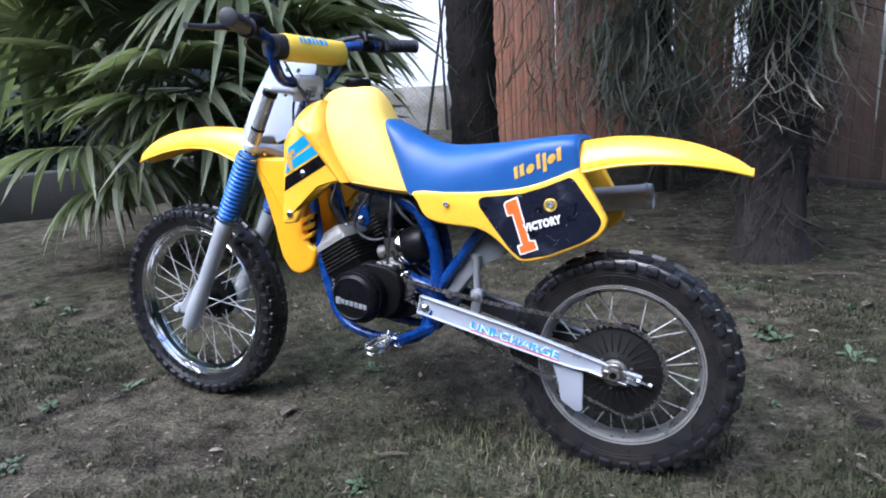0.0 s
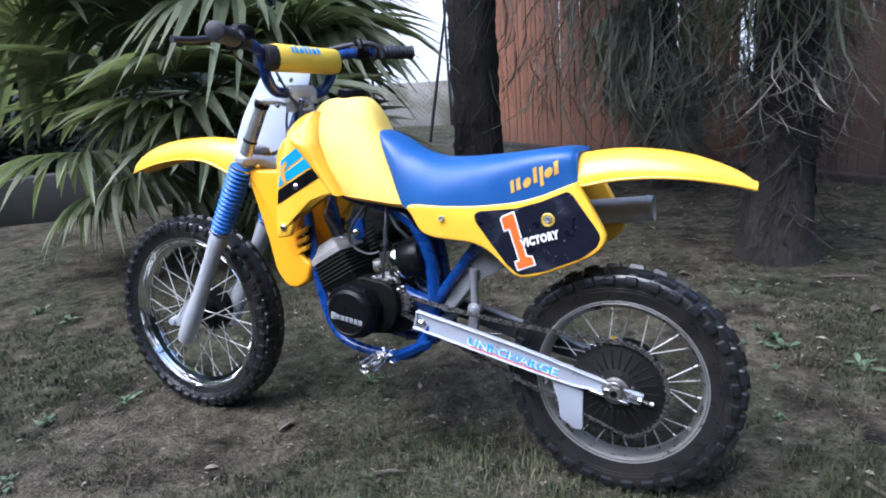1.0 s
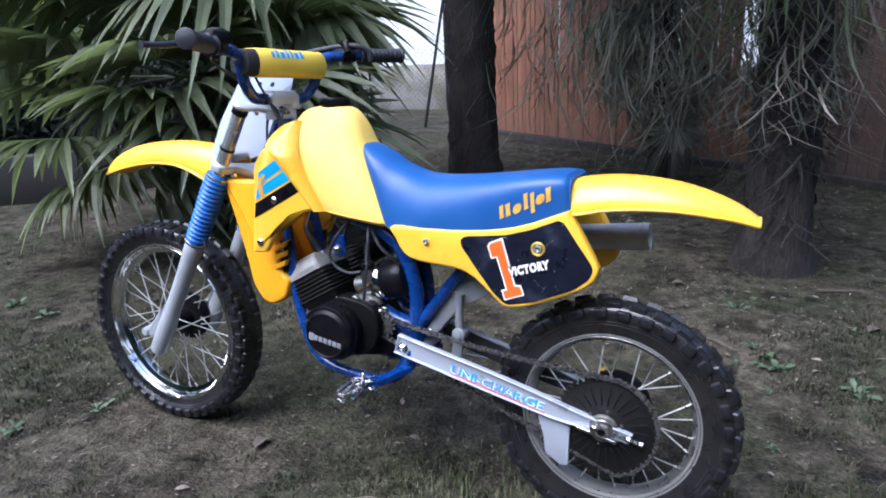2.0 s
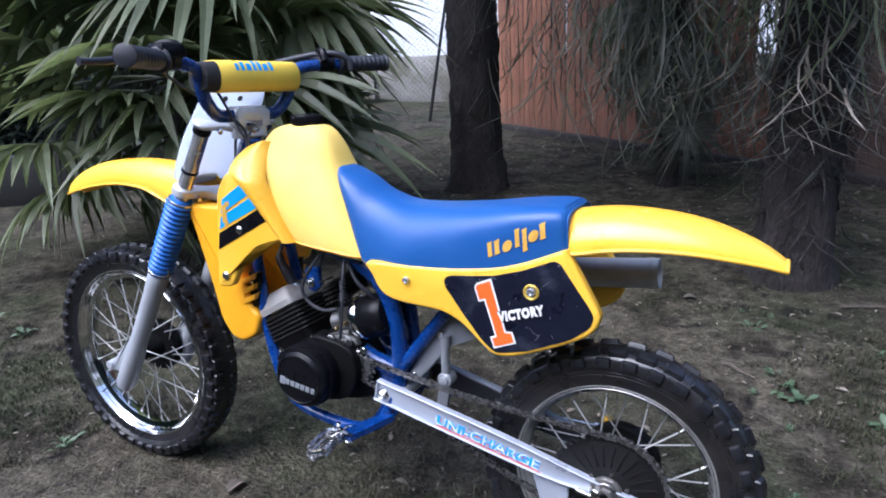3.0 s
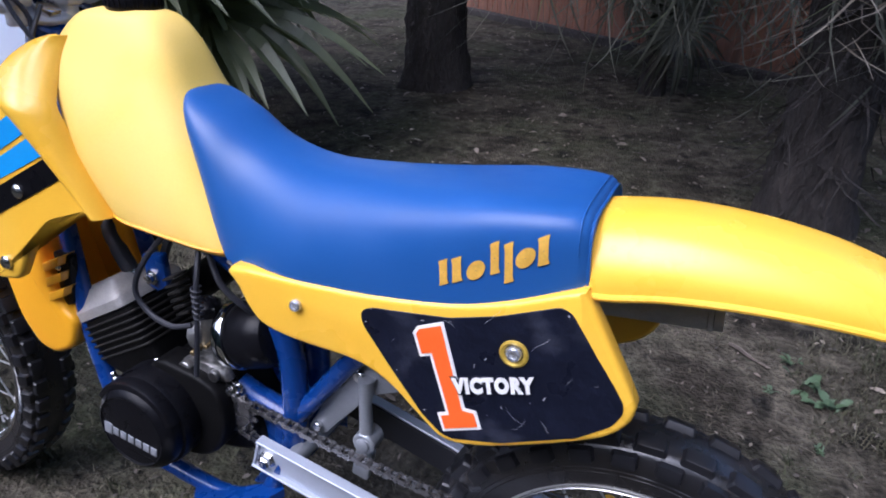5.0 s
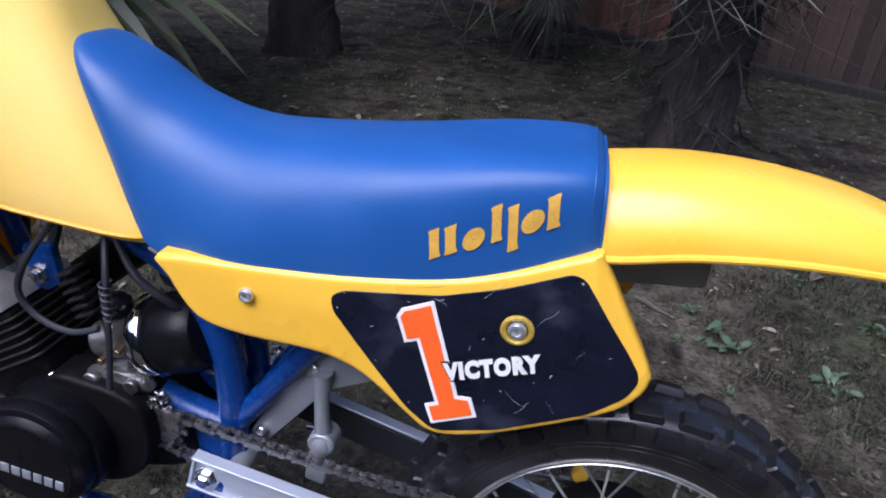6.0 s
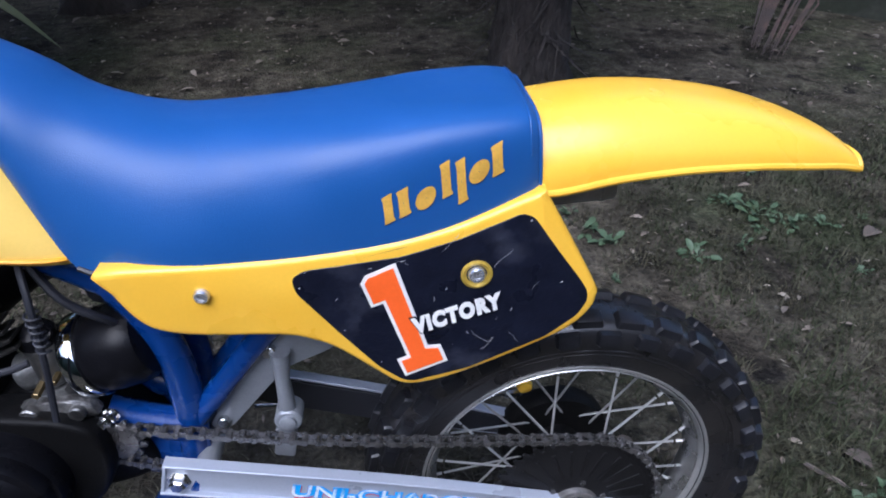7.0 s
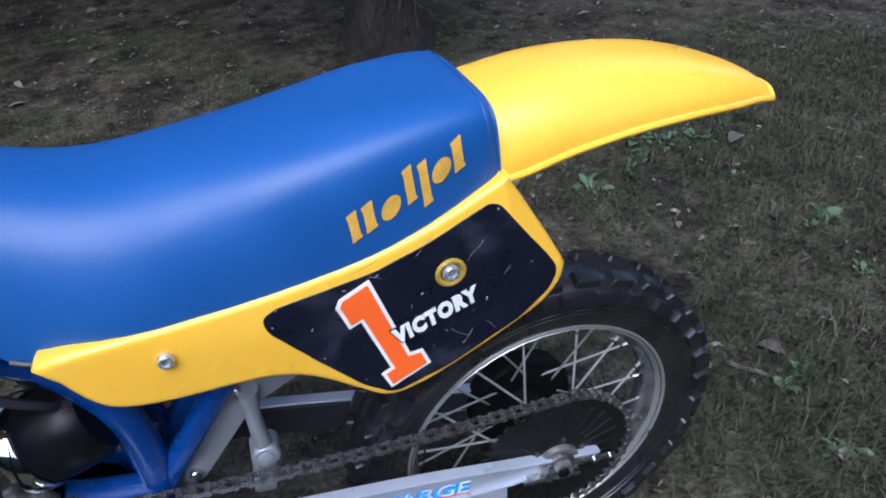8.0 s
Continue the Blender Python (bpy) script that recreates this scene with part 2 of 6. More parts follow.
def skin(bm, rings, cap=True, ring_closed=True, loop=False):
    vs = [[bm.verts.new(q) for q in r] for r in rings]
    k = len(vs[0])
    for i in range(len(vs) if loop else len(vs) - 1):
        a, b = vs[i], vs[(i + 1) % len(vs)]
        for j in range(k if ring_closed else k - 1):
            bm.faces.new((a[j], a[(j + 1) % k], b[(j + 1) % k], b[j]))
    if cap and not loop:
        bm.faces.new(vs[0])
        bm.faces.new(vs[-1])
    return vs


def tube(bm, pts, r, seg=10, cap=True, loop=False):
    """A round tube along points; r is one radius or one for each point."""
    p = [Vector(q) for q in pts]
    k = len(p)
    rs = r if isinstance(r, (list, tuple)) else [r] * k
    rings, nrm = [], None
    for i in range(k):
        d = (p[(i + 1) % k] - p[i - 1]) if loop else (p[min(i + 1, k - 1)] - p[max(i - 1, 0)])
        d.normalize()
        if nrm is None:
            nrm = d.orthogonal().normalized()
        nrm = (nrm - d * nrm.dot(d)).normalized()
        side = d.cross(nrm)
        rings.append([p[i] + rs[i] * (math.cos(a) * nrm + math.sin(a) * side) for a in [2 * math.pi * j / seg for j in range(seg)]])
    skin(bm, rings, cap, True, loop)


def turned(bm, profile, centre=(0, 0, 0), axis=(0, 1, 0), seg=32, loop=False):
    """A turned body: profile rows (radius, along the axis)."""
    ax = Vector(axis).normalized()
    u = ax.orthogonal().normalized()
    w = ax.cross(u)
    c = Vector(centre)
    rings = [[c + ax * h + r * (math.cos(a) * u + math.sin(a) * w) for a in [2 * math.pi * j / seg for j in range(seg)]] for r, h in profile]
    skin(bm, rings, not loop, True, loop)


def rod(bm, a, b, r, r2=None, seg=12, edge=0.15):
    """A round rod from a to b with slightly broken edges."""
    a, b = Vector(a), Vector(b)
    h = (b - a).length
    r2 = r if r2 is None else r2
    e = min(r, r2, h) * edge
    turned(bm, [(r - e, 0), (r, e), (r2, h - e), (r2 - e, h)], a, b - a, seg)


def block(bm, centre, size, turn=None, edge=0.0):
    m = Matrix.Translation(centre) @ (turn.to_4x4() if turn else Matrix()) @ Matrix.Diagonal((*size, 1))
    made = bmesh.ops.create_cube(bm, size=1.0, matrix=m)
    if edge:
        es = {e for v in made["verts"] for e in v.link_edges}
        bmesh.ops.bevel(bm, geom=list(es), offset=edge, segments=2, affect="EDGES", profile=0.5)


def inset(poly, d):
    """The outline moved inwards by d."""
    k = len(poly)
    area = sum(poly[i][0] * poly[(i + 1) % k][1] - poly[(i + 1) % k][0] * poly[i][1] for i in range(k))
    s = 1 if area > 0 else -1
    out = []
    for i in range(k):
        (ax, ay), (bx, by), (cx, cy) = poly[i - 1], poly[i], poly[(i + 1) % k]
        n1, n2 = Vector((-(by - ay), bx - ax)), Vector((-(cy - by), cx - bx))
        n = (n1.normalized() + n2.normalized())
        n = n / max(n.length_squared * 0.5, 0.6)
        out.append((bx + s * d * n.x, by + s * d * n.y))
    return out


def round_outline(pts, n=4):
    return [(p.x, p.y) for p in curve([(x, y, 0) for x, y in pts], n, True)]


def corners(pts, r, n=4):
    """A polygon whose corners are rounded by about r."""
    out, k = [], len(pts)
    for i in range(k):
        a, b, c = Vector(pts[i - 1]), Vector(pts[i]), Vector(pts[(i + 1) % k])
        d1, d2 = (a - b), (c - b)
        e = min(r, d1.length * 0.45, d2.length * 0.45)
        p, q = b + d1.normalized() * e, b + d2.normalized() * e
        for j in range(n + 1):
            u = j / n
            out.append(tuple((1 - u) ** 2 * p + 2 * u * (1 - u) * b + u * u * q))
    return out


def slab(bm, outline, place, thick, edge=0.003, steps=3):
    """A plate of the given outline (x, z); place(x, z, h) lays a point at height h over its back face."""
    rings = []
    for j in range(steps + 1):
        a = math.pi / 2 * j / steps
        rings.append((edge * (1 - math.sin(a)), edge * (1 - math.cos(a))))
    for j in range(steps + 1):
        a = math.pi / 2 * (1 - j / steps)
        rings.append((edge * (1 - math.sin(a)), thick - edge * (1 - math.cos(a))))
    skin(bm, [[Vector(place(x, z, h)) for x, z in inset(outline, d)] for d, h in rings])


def at_y(y0, slope=0.0, x0=0.0, side=-1):
    """Places a plate upright along the machine, y0 from its middle, turning outwards by slope."""
    return lambda x, z, h: (x, side * (y0 + slope * (x - x0) + h), z)


def print_text(words, size, mat, name, parent, place, depth=0.0006, bold=0.0, label="", spacing=1.0):
    """Lettering in the built-in font, laid on a surface by place(u, v, h); size is its length and height."""
    cu = bpy.data.curves.new(name, "FONT")
    cu.body, cu.size, cu.extrude, cu.offset = words, 1.0, depth, bold
    cu.resolution_u, cu.space_character = 3, spacing
    ob = bpy.data.objects.new(name, cu)
    scene.collection.objects.link(ob)
    bpy.context.view_layer.update()
    me = bpy.data.meshes.new_from_object(ob.evaluated_get(bpy.context.evaluated_depsgraph_get()))
    bpy.data.objects.remove(ob)
    lo, hi = min(v.co.x for v in me.vertices), max(v.co.x for v in me.vertices)
    bot, top = min(v.co.y for v in me.vertices), max(v.co.y for v in me.vertices)
    for v in me.vertices:
        v.co = Vector(place((v.co.x - lo) / (hi - lo) * size[0], (v.co.y - bot) / (top - bot) * size[1], v.co.z + depth))
    me.materials.clear()
    me.materials.append(mat)
    made = new(name, me)
    made.parent = parent
    return tagged(made, label) if label else made


def surface(bm):
    """Finds the outside of a body along a ray: from(point, way) gives the place and normal."""
    from mathutils.bvhtree import BVHTree
    tree = BVHTree.FromBMesh(bm)

    def found(start, way):
        hit = tree.ray_cast(Vector(start), Vector(way))
        return (hit[0], hit[1]) if hit[0] is not None else (Vector(start), Vector(way) * -1)
    return found


def thing(name, label, category, m=None, group="", kind=""):
    ob = new(name)
    ob.empty_display_size = 0.1
    if m is not None:
        ob.matrix_world = m
    return tagged(ob, label, category, group, kind)


# ---- the motorcycle; x runs to its rear, its left side faces -y ----
LEAN = -4.86
bike = thing("motocross_motorcycle", "small yellow motocross motorcycle with blue seat standing on thin grass", "motorcycle", pose(0, 0, 0, LEAN))


def wheel(name, centre, flange, tyre_r, width, knob_rows, knob, rim_mat, spokes, label, well=0.0185):
    """A spoked wheel: hub with rim, tyre and spokes."""
    cx, cy, cz = centre
    bm = bmesh.new()
    turned(bm, [(0.012, -0.055), (0.030, -0.052), (0.034, -0.044), (0.026, -0.036), (0.022, 0.0), (0.03, 0.03), (0.052, 0.034), (0.054, 0.05), (0.02, 0.056)], centre, (0, 1, 0), 28)
    rod(bm, (cx, cy - 0.085, cz), (cx, cy + 0.085, cz), 0.0075, seg=10)
    hub = part(name, bm, ENGINE, bike, label)
    hw = width * 0.24
    bm = bmesh.new()
    f = flange
    turned(bm, [(f, -hw), (f - 0.003, -hw - 0.0025), (f - 0.010, -hw), (f - 0.013, -hw * 0.7), (f - well * 0.92, -hw * 0.45), (f - well, 0),
                (f - well * 0.92, hw * 0.45), (f - 0.013, hw * 0.7), (f - 0.010, hw), (f - 0.003, hw + 0.0025), (f, hw), (f - 0.006, hw * 0.8),
                (f - 0.013, 0), (f - 0.006, -hw * 0.8)], centre, (0, 1, 0), 72, loop=True)
    rim = part("rim", bm, rim_mat, hub)
    for sd in (-1, 1):
        bm = bmesh.new()
        e = width * 0.335
        turned(bm, [(f - 0.0120, sd * hw * 0.6), (f - 0.0070, sd * (e - 0.004)), (f - 0.0052, sd * (e - 0.0005)), (f - 0.0034, sd * (e - 0.0022)), (f - 0.0018, sd * (e + 0.0010)), (f + 0.0008, sd * (e + 0.0012)), (f + 0.0014, sd * (e - 0.001)), (f + 0.0010, sd * hw * 0.6)], centre, (0, 1, 0), 96, loop=True)
        part("rim_edge", bm, CHROME if rim_mat is CHROME else RIM_EDGE, rim, "bright turned rim edge")
    bm = bmesh.new()
    inner, outer, half = f - 0.004, tyre_r - knob, width / 2

    def section(a):
        """The tyre's cross-section: radius and side at angle a, from bead over tread to bead."""
        sn, c = math.sin(a), math.cos(a)
        return inner + (outer - inner) * sn ** 0.80, -half * 1.06 * abs(c) ** 0.6 * (1 if c > 0 else -1) * (0.60 + 0.55 * sn)
    prof = [section(math.pi * j / 28) for j in range(29)]
    turned(bm, prof + [(inner, hw * 0.8), (inner, -hw * 0.8)], centre, (0, 1, 0), 96, loop=True)
    part("tyre", bm, TYRE, hub, smooth=50)
    bm = bmesh.new()
    for a in (0.32, 0.42):
        r, y = section(a)
        for sd in (-1, 1):
            turned(bm, [(r - 0.0012, sd * (abs(y) - 0.001)), (r, sd * (abs(y) + 0.0011)), (r + 0.0012, sd * (abs(y) - 0.001))], centre, (0, 1, 0), 72, loop=True)
    part("sidewall_rib", bm, TYRE, hub, smooth=50)
    knobs = {}
    pitch = tyre_r * 2 * math.pi / knob_rows
    for i in range(knob_rows):
        for deg, w, ln, shift in ((-47, 0.20, 0.52, 0.5), (-15, 0.225, 0.64, 0), (15, 0.225, 0.64, 0.5), (47, 0.20, 0.52, 0)):
            a = 2 * math.pi * (i + shift) / knob_rows
            th = radians(90 + deg)
            (r, y), (r1, y1) = section(th), section(th + 0.02)
            lean = math.atan2(r1 - r, y1 - y)
            spin = Matrix.Rotation(-a, 3, "Y")
            turn = spin @ Matrix.Rotation(lean, 3, "X")
            at = Vector(centre) + spin @ Vector((0, y, r))
            if ln not in knobs:
                bm = bmesh.new()
                lx, wy = pitch * ln / 2, width * w / 2
                foot, top = 1.12, 0.90
                rings = [[V(x * g, yy * g, z) for x, yy in corners([(-lx, -wy), (lx, -wy), (lx, wy), (-lx, wy)], 0.002, 1)] for g, z in ((foot, -0.004), (1.0, knob * 0.5), (top, knob * 0.92), (top * 0.86, knob))]
                skin(bm, rings)
                ob = part("tread_block", bm, KNOB, hub, smooth=30)
                knobs[ln] = ob.data
            else:
                ob = new("tread_block", knobs[ln])
                ob.parent = hub
            ob.matrix_basis = Matrix.Translation(at) @ turn.to_4x4()
    mesh = None
    for i in range(spokes):
        a = 2 * math.pi * (i + 0.5) / spokes
        side = -1 if i % 2 else 1
        swing = 0.62 if (i // 2) % 2 else -0.62
        p = Vector((cx + 0.03 * math.cos(a + swing * 1.7), cy + side * 0.040, cz + 0.03 * math.sin(a + swing * 1.7)))
        q = Vector((cx + (f - well + 0.002) * math.cos(a), cy + side * 0.004, cz + (f - well + 0.002) * math.sin(a)))
        if mesh is None:
            bm = bmesh.new()
            rod(bm, (0, 0, 0), (0, 0, 0.92), 0.0015, seg=5)
            rod(bm, (0, 0, 0.94), (0, 0, 1), 0.0019, seg=6)
            ob = part("spoke", bm, SPOKE_M, hub)
            mesh = ob.data
        else:
            ob = new("spoke", mesh)
            ob.parent = hub
        ob.matrix_basis = Matrix.Translation(p) @ (q - p).to_track_quat("Z", "Y").to_matrix().to_4x4() @ Matrix.Diagonal((1, 1, (q - p).length, 1))
    return hub


FW, RW = (-0.735, 0.003, 0.268), (0.430, 0.006, 0.237)
front_wheel = wheel("front_wheel", FW, 0.2136, 0.2705, 0.090, 46, 0.0050, CHROME, 32, "front wheel with chrome rim and knobbly tyre", 0.026)
rear_wheel = wheel("rear_wheel", RW, 0.1725, 0.2410, 0.080, 32, 0.0062, ALLOY, 28, "rear wheel with dull alloy rim and knobbly tyre")

# front brake drum
bm = bmesh.new()
turned(bm, [(0.02, 0.030), (0.062, 0.032), (0.066, 0.04), (0.064, 0.056), (0.03, 0.062), (0.012, 0.064)], FW, (0, 1, 0), 32)
part("brake_drum", bm, ENGINE, front_wheel)
bm = bmesh.new()
turned(bm, [(0.02, 0.030), (0.068, 0.032), (0.072, 0.040), (0.070, 0.058), (0.03, 0.064), (0.012, 0.066)], RW, (0, 1, 0), 32)
part("brake_drum", bm, ENGINE, rear_wheel)
bm = bmesh.new()
tube(bm, [(0.05, 0.094, 0.27), (0.2, 0.094, 0.27), (0.375, 0.09, 0.272)], 0.003, 8)
rod(bm, (0.372, 0.09, 0.272), (0.392, 0.09, 0.272), 0.006, seg=8)
block(bm, (0.40, 0.085, 0.262), (0.012, 0.006, 0.06), None, 0.002)
part("brake_rod", bm, STEEL, bike)
bm = bmesh.new()
turned(bm, [(0.003, -0.008), (0.009, -0.006), (0.0105, 0.0), (0.009, 0.006), (0.003, 0.008)], (0.396, 0.085, 0.290), (0, 1, 0), 16)
part("brake_arm_cap", bm, YELLOW, bike)
# rear sprocket disc with raised ribs
SP = (RW[0], -0.052, RW[2])
def toothed(r, teeth, depth, cx, cz):
    """Outline of a toothed wheel."""
    out = []
    for i in range(teeth * 4):
        a = 2 * math.pi * i / (teeth * 4)
        rr = r + (depth if i % 4 in (1, 2) else 0.0)
        out.append((cx + rr * math.cos(a), cz + rr * math.sin(a)))
    return out


bm = bmesh.new()
turned(bm, [(0.02, -0.006), (0.036, -0.006), (0.040, -0.003), (0.086, -0.002), (0.093, 0.0), (0.093, 0.003), (0.02, 0.004)], SP, (0, 1, 0), 56)
slab(bm, toothed(0.0925, 46, 0.008, SP[0], SP[2]), lambda x, z, h: (x, SP[1] - 0.0012 + h, z), 0.003, 0.0003, 1)
part("sprocket", bm, SPROCKET_M, rear_wheel, "black ribbed rear sprocket disc")
bm = bmesh.new()
block(bm, (0.063, -0.0026, 0), (0.040, 0.002, 0.004), None, 0.0006)
rib = part("rib", bm, SPROCKET_M, rear_wheel)
for i in range(26):
    ob = rib if i == 0 else new("rib", rib.data)
    ob.parent = rear_wheel
    ob.matrix_basis = Matrix.Translation(SP) @ Matrix.Rotation(-2 * math.pi * i / 26, 4, "Y")
bm = bmesh.new()
turned(bm, [(0.016, -0.012), (0.0185, -0.0135), (0.024, -0.0135), (0.0265, -0.012), (0.0275, -0.009), (0.0275, -0.004)], SP, (0, 1, 0), 36)
part("hub_cap", bm, HUB_M, rear_wheel, "dull grey hub collar")
for r, y0, y1, seg in ((0.0205, -0.017, -0.010, 30), (0.014, -0.024, -0.010, 6)):
    bm = bmesh.new()
    turned(bm, [(r * 0.5, y0), (r * 0.92, y0), (r, y0 + 0.0015), (r, y1)], SP, (0, 1, 0), seg)
    part("hub_nut" if seg == 6 else "hub_ring", bm, HUB_M if seg == 6 else CHAIN_M, rear_wheel)
for i in range(6):
    bm = bmesh.new()
    a = 2 * math.pi * (i + 0.3) / 6
    turned(bm, [(0.0035, 0.0), (0.0035, 0.003), (0.002, 0.0036)], (SP[0] + 0.035 * math.cos(a), SP[1] - 0.005, SP[2] + 0.035 * math.sin(a)), (0, -1, 0), 6)
    part("sprocket_bolt", bm, CHAIN_M, rear_wheel)


# chain round both sprockets
def chain_path():
    r1, r2 = 0.028, 0.0995
    c1, c2 = V(-0.048, 0, 0.372), V(RW[0], 0, RW[2])
    pts = []
    top1, top2 = V(-0.040, 0, c1.z + r1 - 0.012), V(c2.x + 0.028, 0, c2.z + r2 - 0.003)
    for i in range(60):
        u = i / 60
        p = top1.lerp(top2, u)
        p.z -= 0.013 * math.sin(math.pi * u) * (1 - 0.4 * u)
        pts.append(p)
    for i in range(40):
        a = radians(75 - 150 * i / 40)
        pts.append(V(c2.x + r2 * math.cos(a), 0, c2.z + r2 * math.sin(a)))
    low1, low2 = V(c2.x + 0.028, 0, c2.z - r2 + 0.003), V(-0.052, 0, c1.z - r1 + 0.004)
    for i in range(60):
        u = i / 60
        p = low1.lerp(low2, u)
        p.z -= 0.006 * math.sin(math.pi * u)
        pts.append(p)
    for i in range(12):
        a = radians(255 - 150 * i / 12)
        pts.append(V(c1.x + r1 * math.cos(a), 0, c1.z + r1 * math.sin(a)))
    return pts


def chain():
    pts = chain_path()
    run = [0.0]
    for i in range(1, len(pts) + 1):
        run.append(run[-1] + (pts[i % len(pts)] - pts[i - 1]).length)
    count = int(run[-1] / 0.0127 / 2) * 2
    pins, j = [], 0
    for i in range(count):
        s = run[-1] * i / count
        while run[j + 1] < s:
            j += 1
        u = (s - run[j]) / (run[j + 1] - run[j])
        pins.append(pts[j].lerp(pts[(j + 1) % len(pts)], u))
    bm = bmesh.new()
    for i in range(count):
        a, b = pins[i], pins[(i + 1) % count]
        mid, d = (a + b) / 2, b - a
        ang = math.atan2(d.z, d.x)
        turn = Matrix.Rotation(-ang, 3, "Y")
        wide = 0.0052 if i % 2 else 0.0036
        for s in (-1, 1):
            for k in (-1, 1):
                turned(bm, [(0.0042, -0.0007), (0.0042, 0.0007)], V(mid.x, SP[1] + s * wide, mid.z) + turn @ V(k * 0.0058, 0, 0), (0, 1, 0), 7)
            block(bm, V(mid.x, SP[1] + s * wide, mid.z), (0.0105, 0.0013, 0.006), turn)
        turned(bm, [(0.0036, -0.0064), (0.0036, 0.0064)], V(a.x, SP[1], a.z), (0, 1, 0), 7)
    return part("chain", bm, CHAIN_M, bike, "oily roller chain")


chain()

# swingarm: two channel arms, cross piece, guide plate, adjusters
ARM_A, ARM_B = V(-0.004, 0, 0.3445), V(0.482, 0, 0.2235)
ARM_D = (ARM_B - ARM_A).normalized()
ARM_N = V(-ARM_D.z, 0, ARM_D.x)


def arm_place(side):
    """u along the arm, v across it, h outwards."""
    def place(u, v, h):
        p = ARM_A + ARM_D * u + ARM_N * v
        return (p.x, side * (0.072 - 0.036 * u + h), p.z)
    return place


def swingarm(side, parent):
    put, lip = arm_place(side), (0.002 if side < 0 else 0.003)
    L = (ARM_B - ARM_A).length
    bm = bmesh.new()
    web = corners([(0.0, -0.020), (0.24, -0.021), (0.38, -0.019), (0.41, -0.012), (L, -0.011), (L, 0.011), (0.40, 0.013), (0.24, 0.020), (0.0, 0.020)], 0.006)
    slab(bm, web, put, 0.006, 0.001, 1)
    for edge in (((0.0, 0.018), (0.24, 0.0185), (0.40, 0.0115), (L, 0.0095)), ((0.0, -0.0205), (0.24, -0.0215), (0.36, -0.0195), (0.405, -0.0125))):
        run = [(p.x, p.y) for p in curve([(u, v, 0) for u, v in edge], 5)]
        for strip in (run + [(u, v + 0.0035) for u, v in reversed(run)],):
            slab(bm, strip, lambda u, v, h: put(u, v, h - lip), 0.012 + lip, 0.0008, 1)
    slab(bm, [(0.0, -0.0205), (0.0035, -0.0205), (0.0035, 0.0215), (0.0, 0.0215)], lambda u, v, h: put(u, v, h - lip), 0.012, 0.0006, 1)
    arm = part("swingarm", bm, ARM, parent, "silver channel-section swingarm")
    for u, v, r, h in ((0.016, -0.004, 0.0085, 0.010), (0.432, -0.002, 0.0085, 0.015)):
        bm = bmesh.new()
        a, b = Vector(put(u, v, 0.004)), Vector(put(u, v, 0.006 + h))
        turned(bm, [(r * 1.5, 0), (r * 1.5, 0.0025), (r, 0.003), (r, (b - a).length - 0.002), (r * 0.75, (b - a).length)], a, b - a, 6)
        part("bolt", bm, STEEL, arm)
    bm = bmesh.new()
    slab(bm, corners([(0.40, -0.017), (0.478, -0.017), (0.478, -0.010), (0.40, -0.010)], 0.002), lambda u, v, h: put(u, v, h), 0.016, 0.001, 1)
    rod(bm, put(0.44, 0.002, 0.010), put(0.522, 0.002, 0.010), 0.0038, seg=8)
    rod(bm, put(0.492, 0.002, 0.010), put(0.500, 0.002, 0.010), 0.0065, seg=6)
    rod(bm, put(0.516, 0.002, 0.010), put(0.524, 0.002, 0.010), 0.0055, seg=6)
    part("chain_adjuster", bm, STEEL, arm)
    return arm


left_arm = swingarm(-1, bike)
right_arm = swingarm(1, bike)
bm = bmesh.new()
slab(bm, corners([(0.300, 0.240), (0.366, 0.226), (0.365, 0.142), (0.350, 0.140), (0.318, 0.160), (0.314, 0.195)], 0.006), at_y(0.052), 0.008, 0.0015, 2)
part("chain_guide", bm, ARM, left_arm, "silver chain guide plate")
bm = bmesh.new()
rod(bm, (0.030, -0.066, 0.325), (0.030, 0.066, 0.325), 0.012, seg=16)
part("cross_member", bm, LINK, bike)
# shade on the inner face of the far arm, put in as a dark sheet
put_r = arm_place(1)
bm = bmesh.new()
slab(bm, [(0.004, -0.022), (0.24, -0.023), (0.40, -0.014), (0.40, 0.0105), (0.24, 0.0175), (0.004, 0.017)], lambda u, v, h: put_r(u, v, -0.0040 + h), 0.0035, 0.0004, 1)
part("inner_face", bm, GRIP, right_arm, "dark sheet standing in for shade on the arm's inner face")
# lettering on the arm
put_l = arm_place(-1)
bm = bmesh.new()
slab(bm, [(0.132, -0.0176), (0.338, -0.0176), (0.338, -0.0164), (0.132, -0.0164)], lambda u, v, h: put_l(u, v, 0.0062 + h), 0.0006, 0.0001, 1)
part("stripe", bm, RED, left_arm)
for name, mat, grow, drop, lift, bold in (("lettering_edge", RED, 0.0004, 0.0018, 0.0063, 0.10), ("lettering", SKY_B, 0.0, 0.0, 0.0069, 0.085), ("lettering_core", PALE_B, 0.0, -0.0004, 0.0075, 0.0)):
    print_text("UNI-CHARGE", (0.203, 0.0185), mat, name, left_arm, lambda u, v, h, drop=drop, lift=lift: put_l(0.128 + u, v - 0.0142 - drop, lift + h), 0.0002, bold, "light blue block letters with red edges" if name == "lettering" else "")


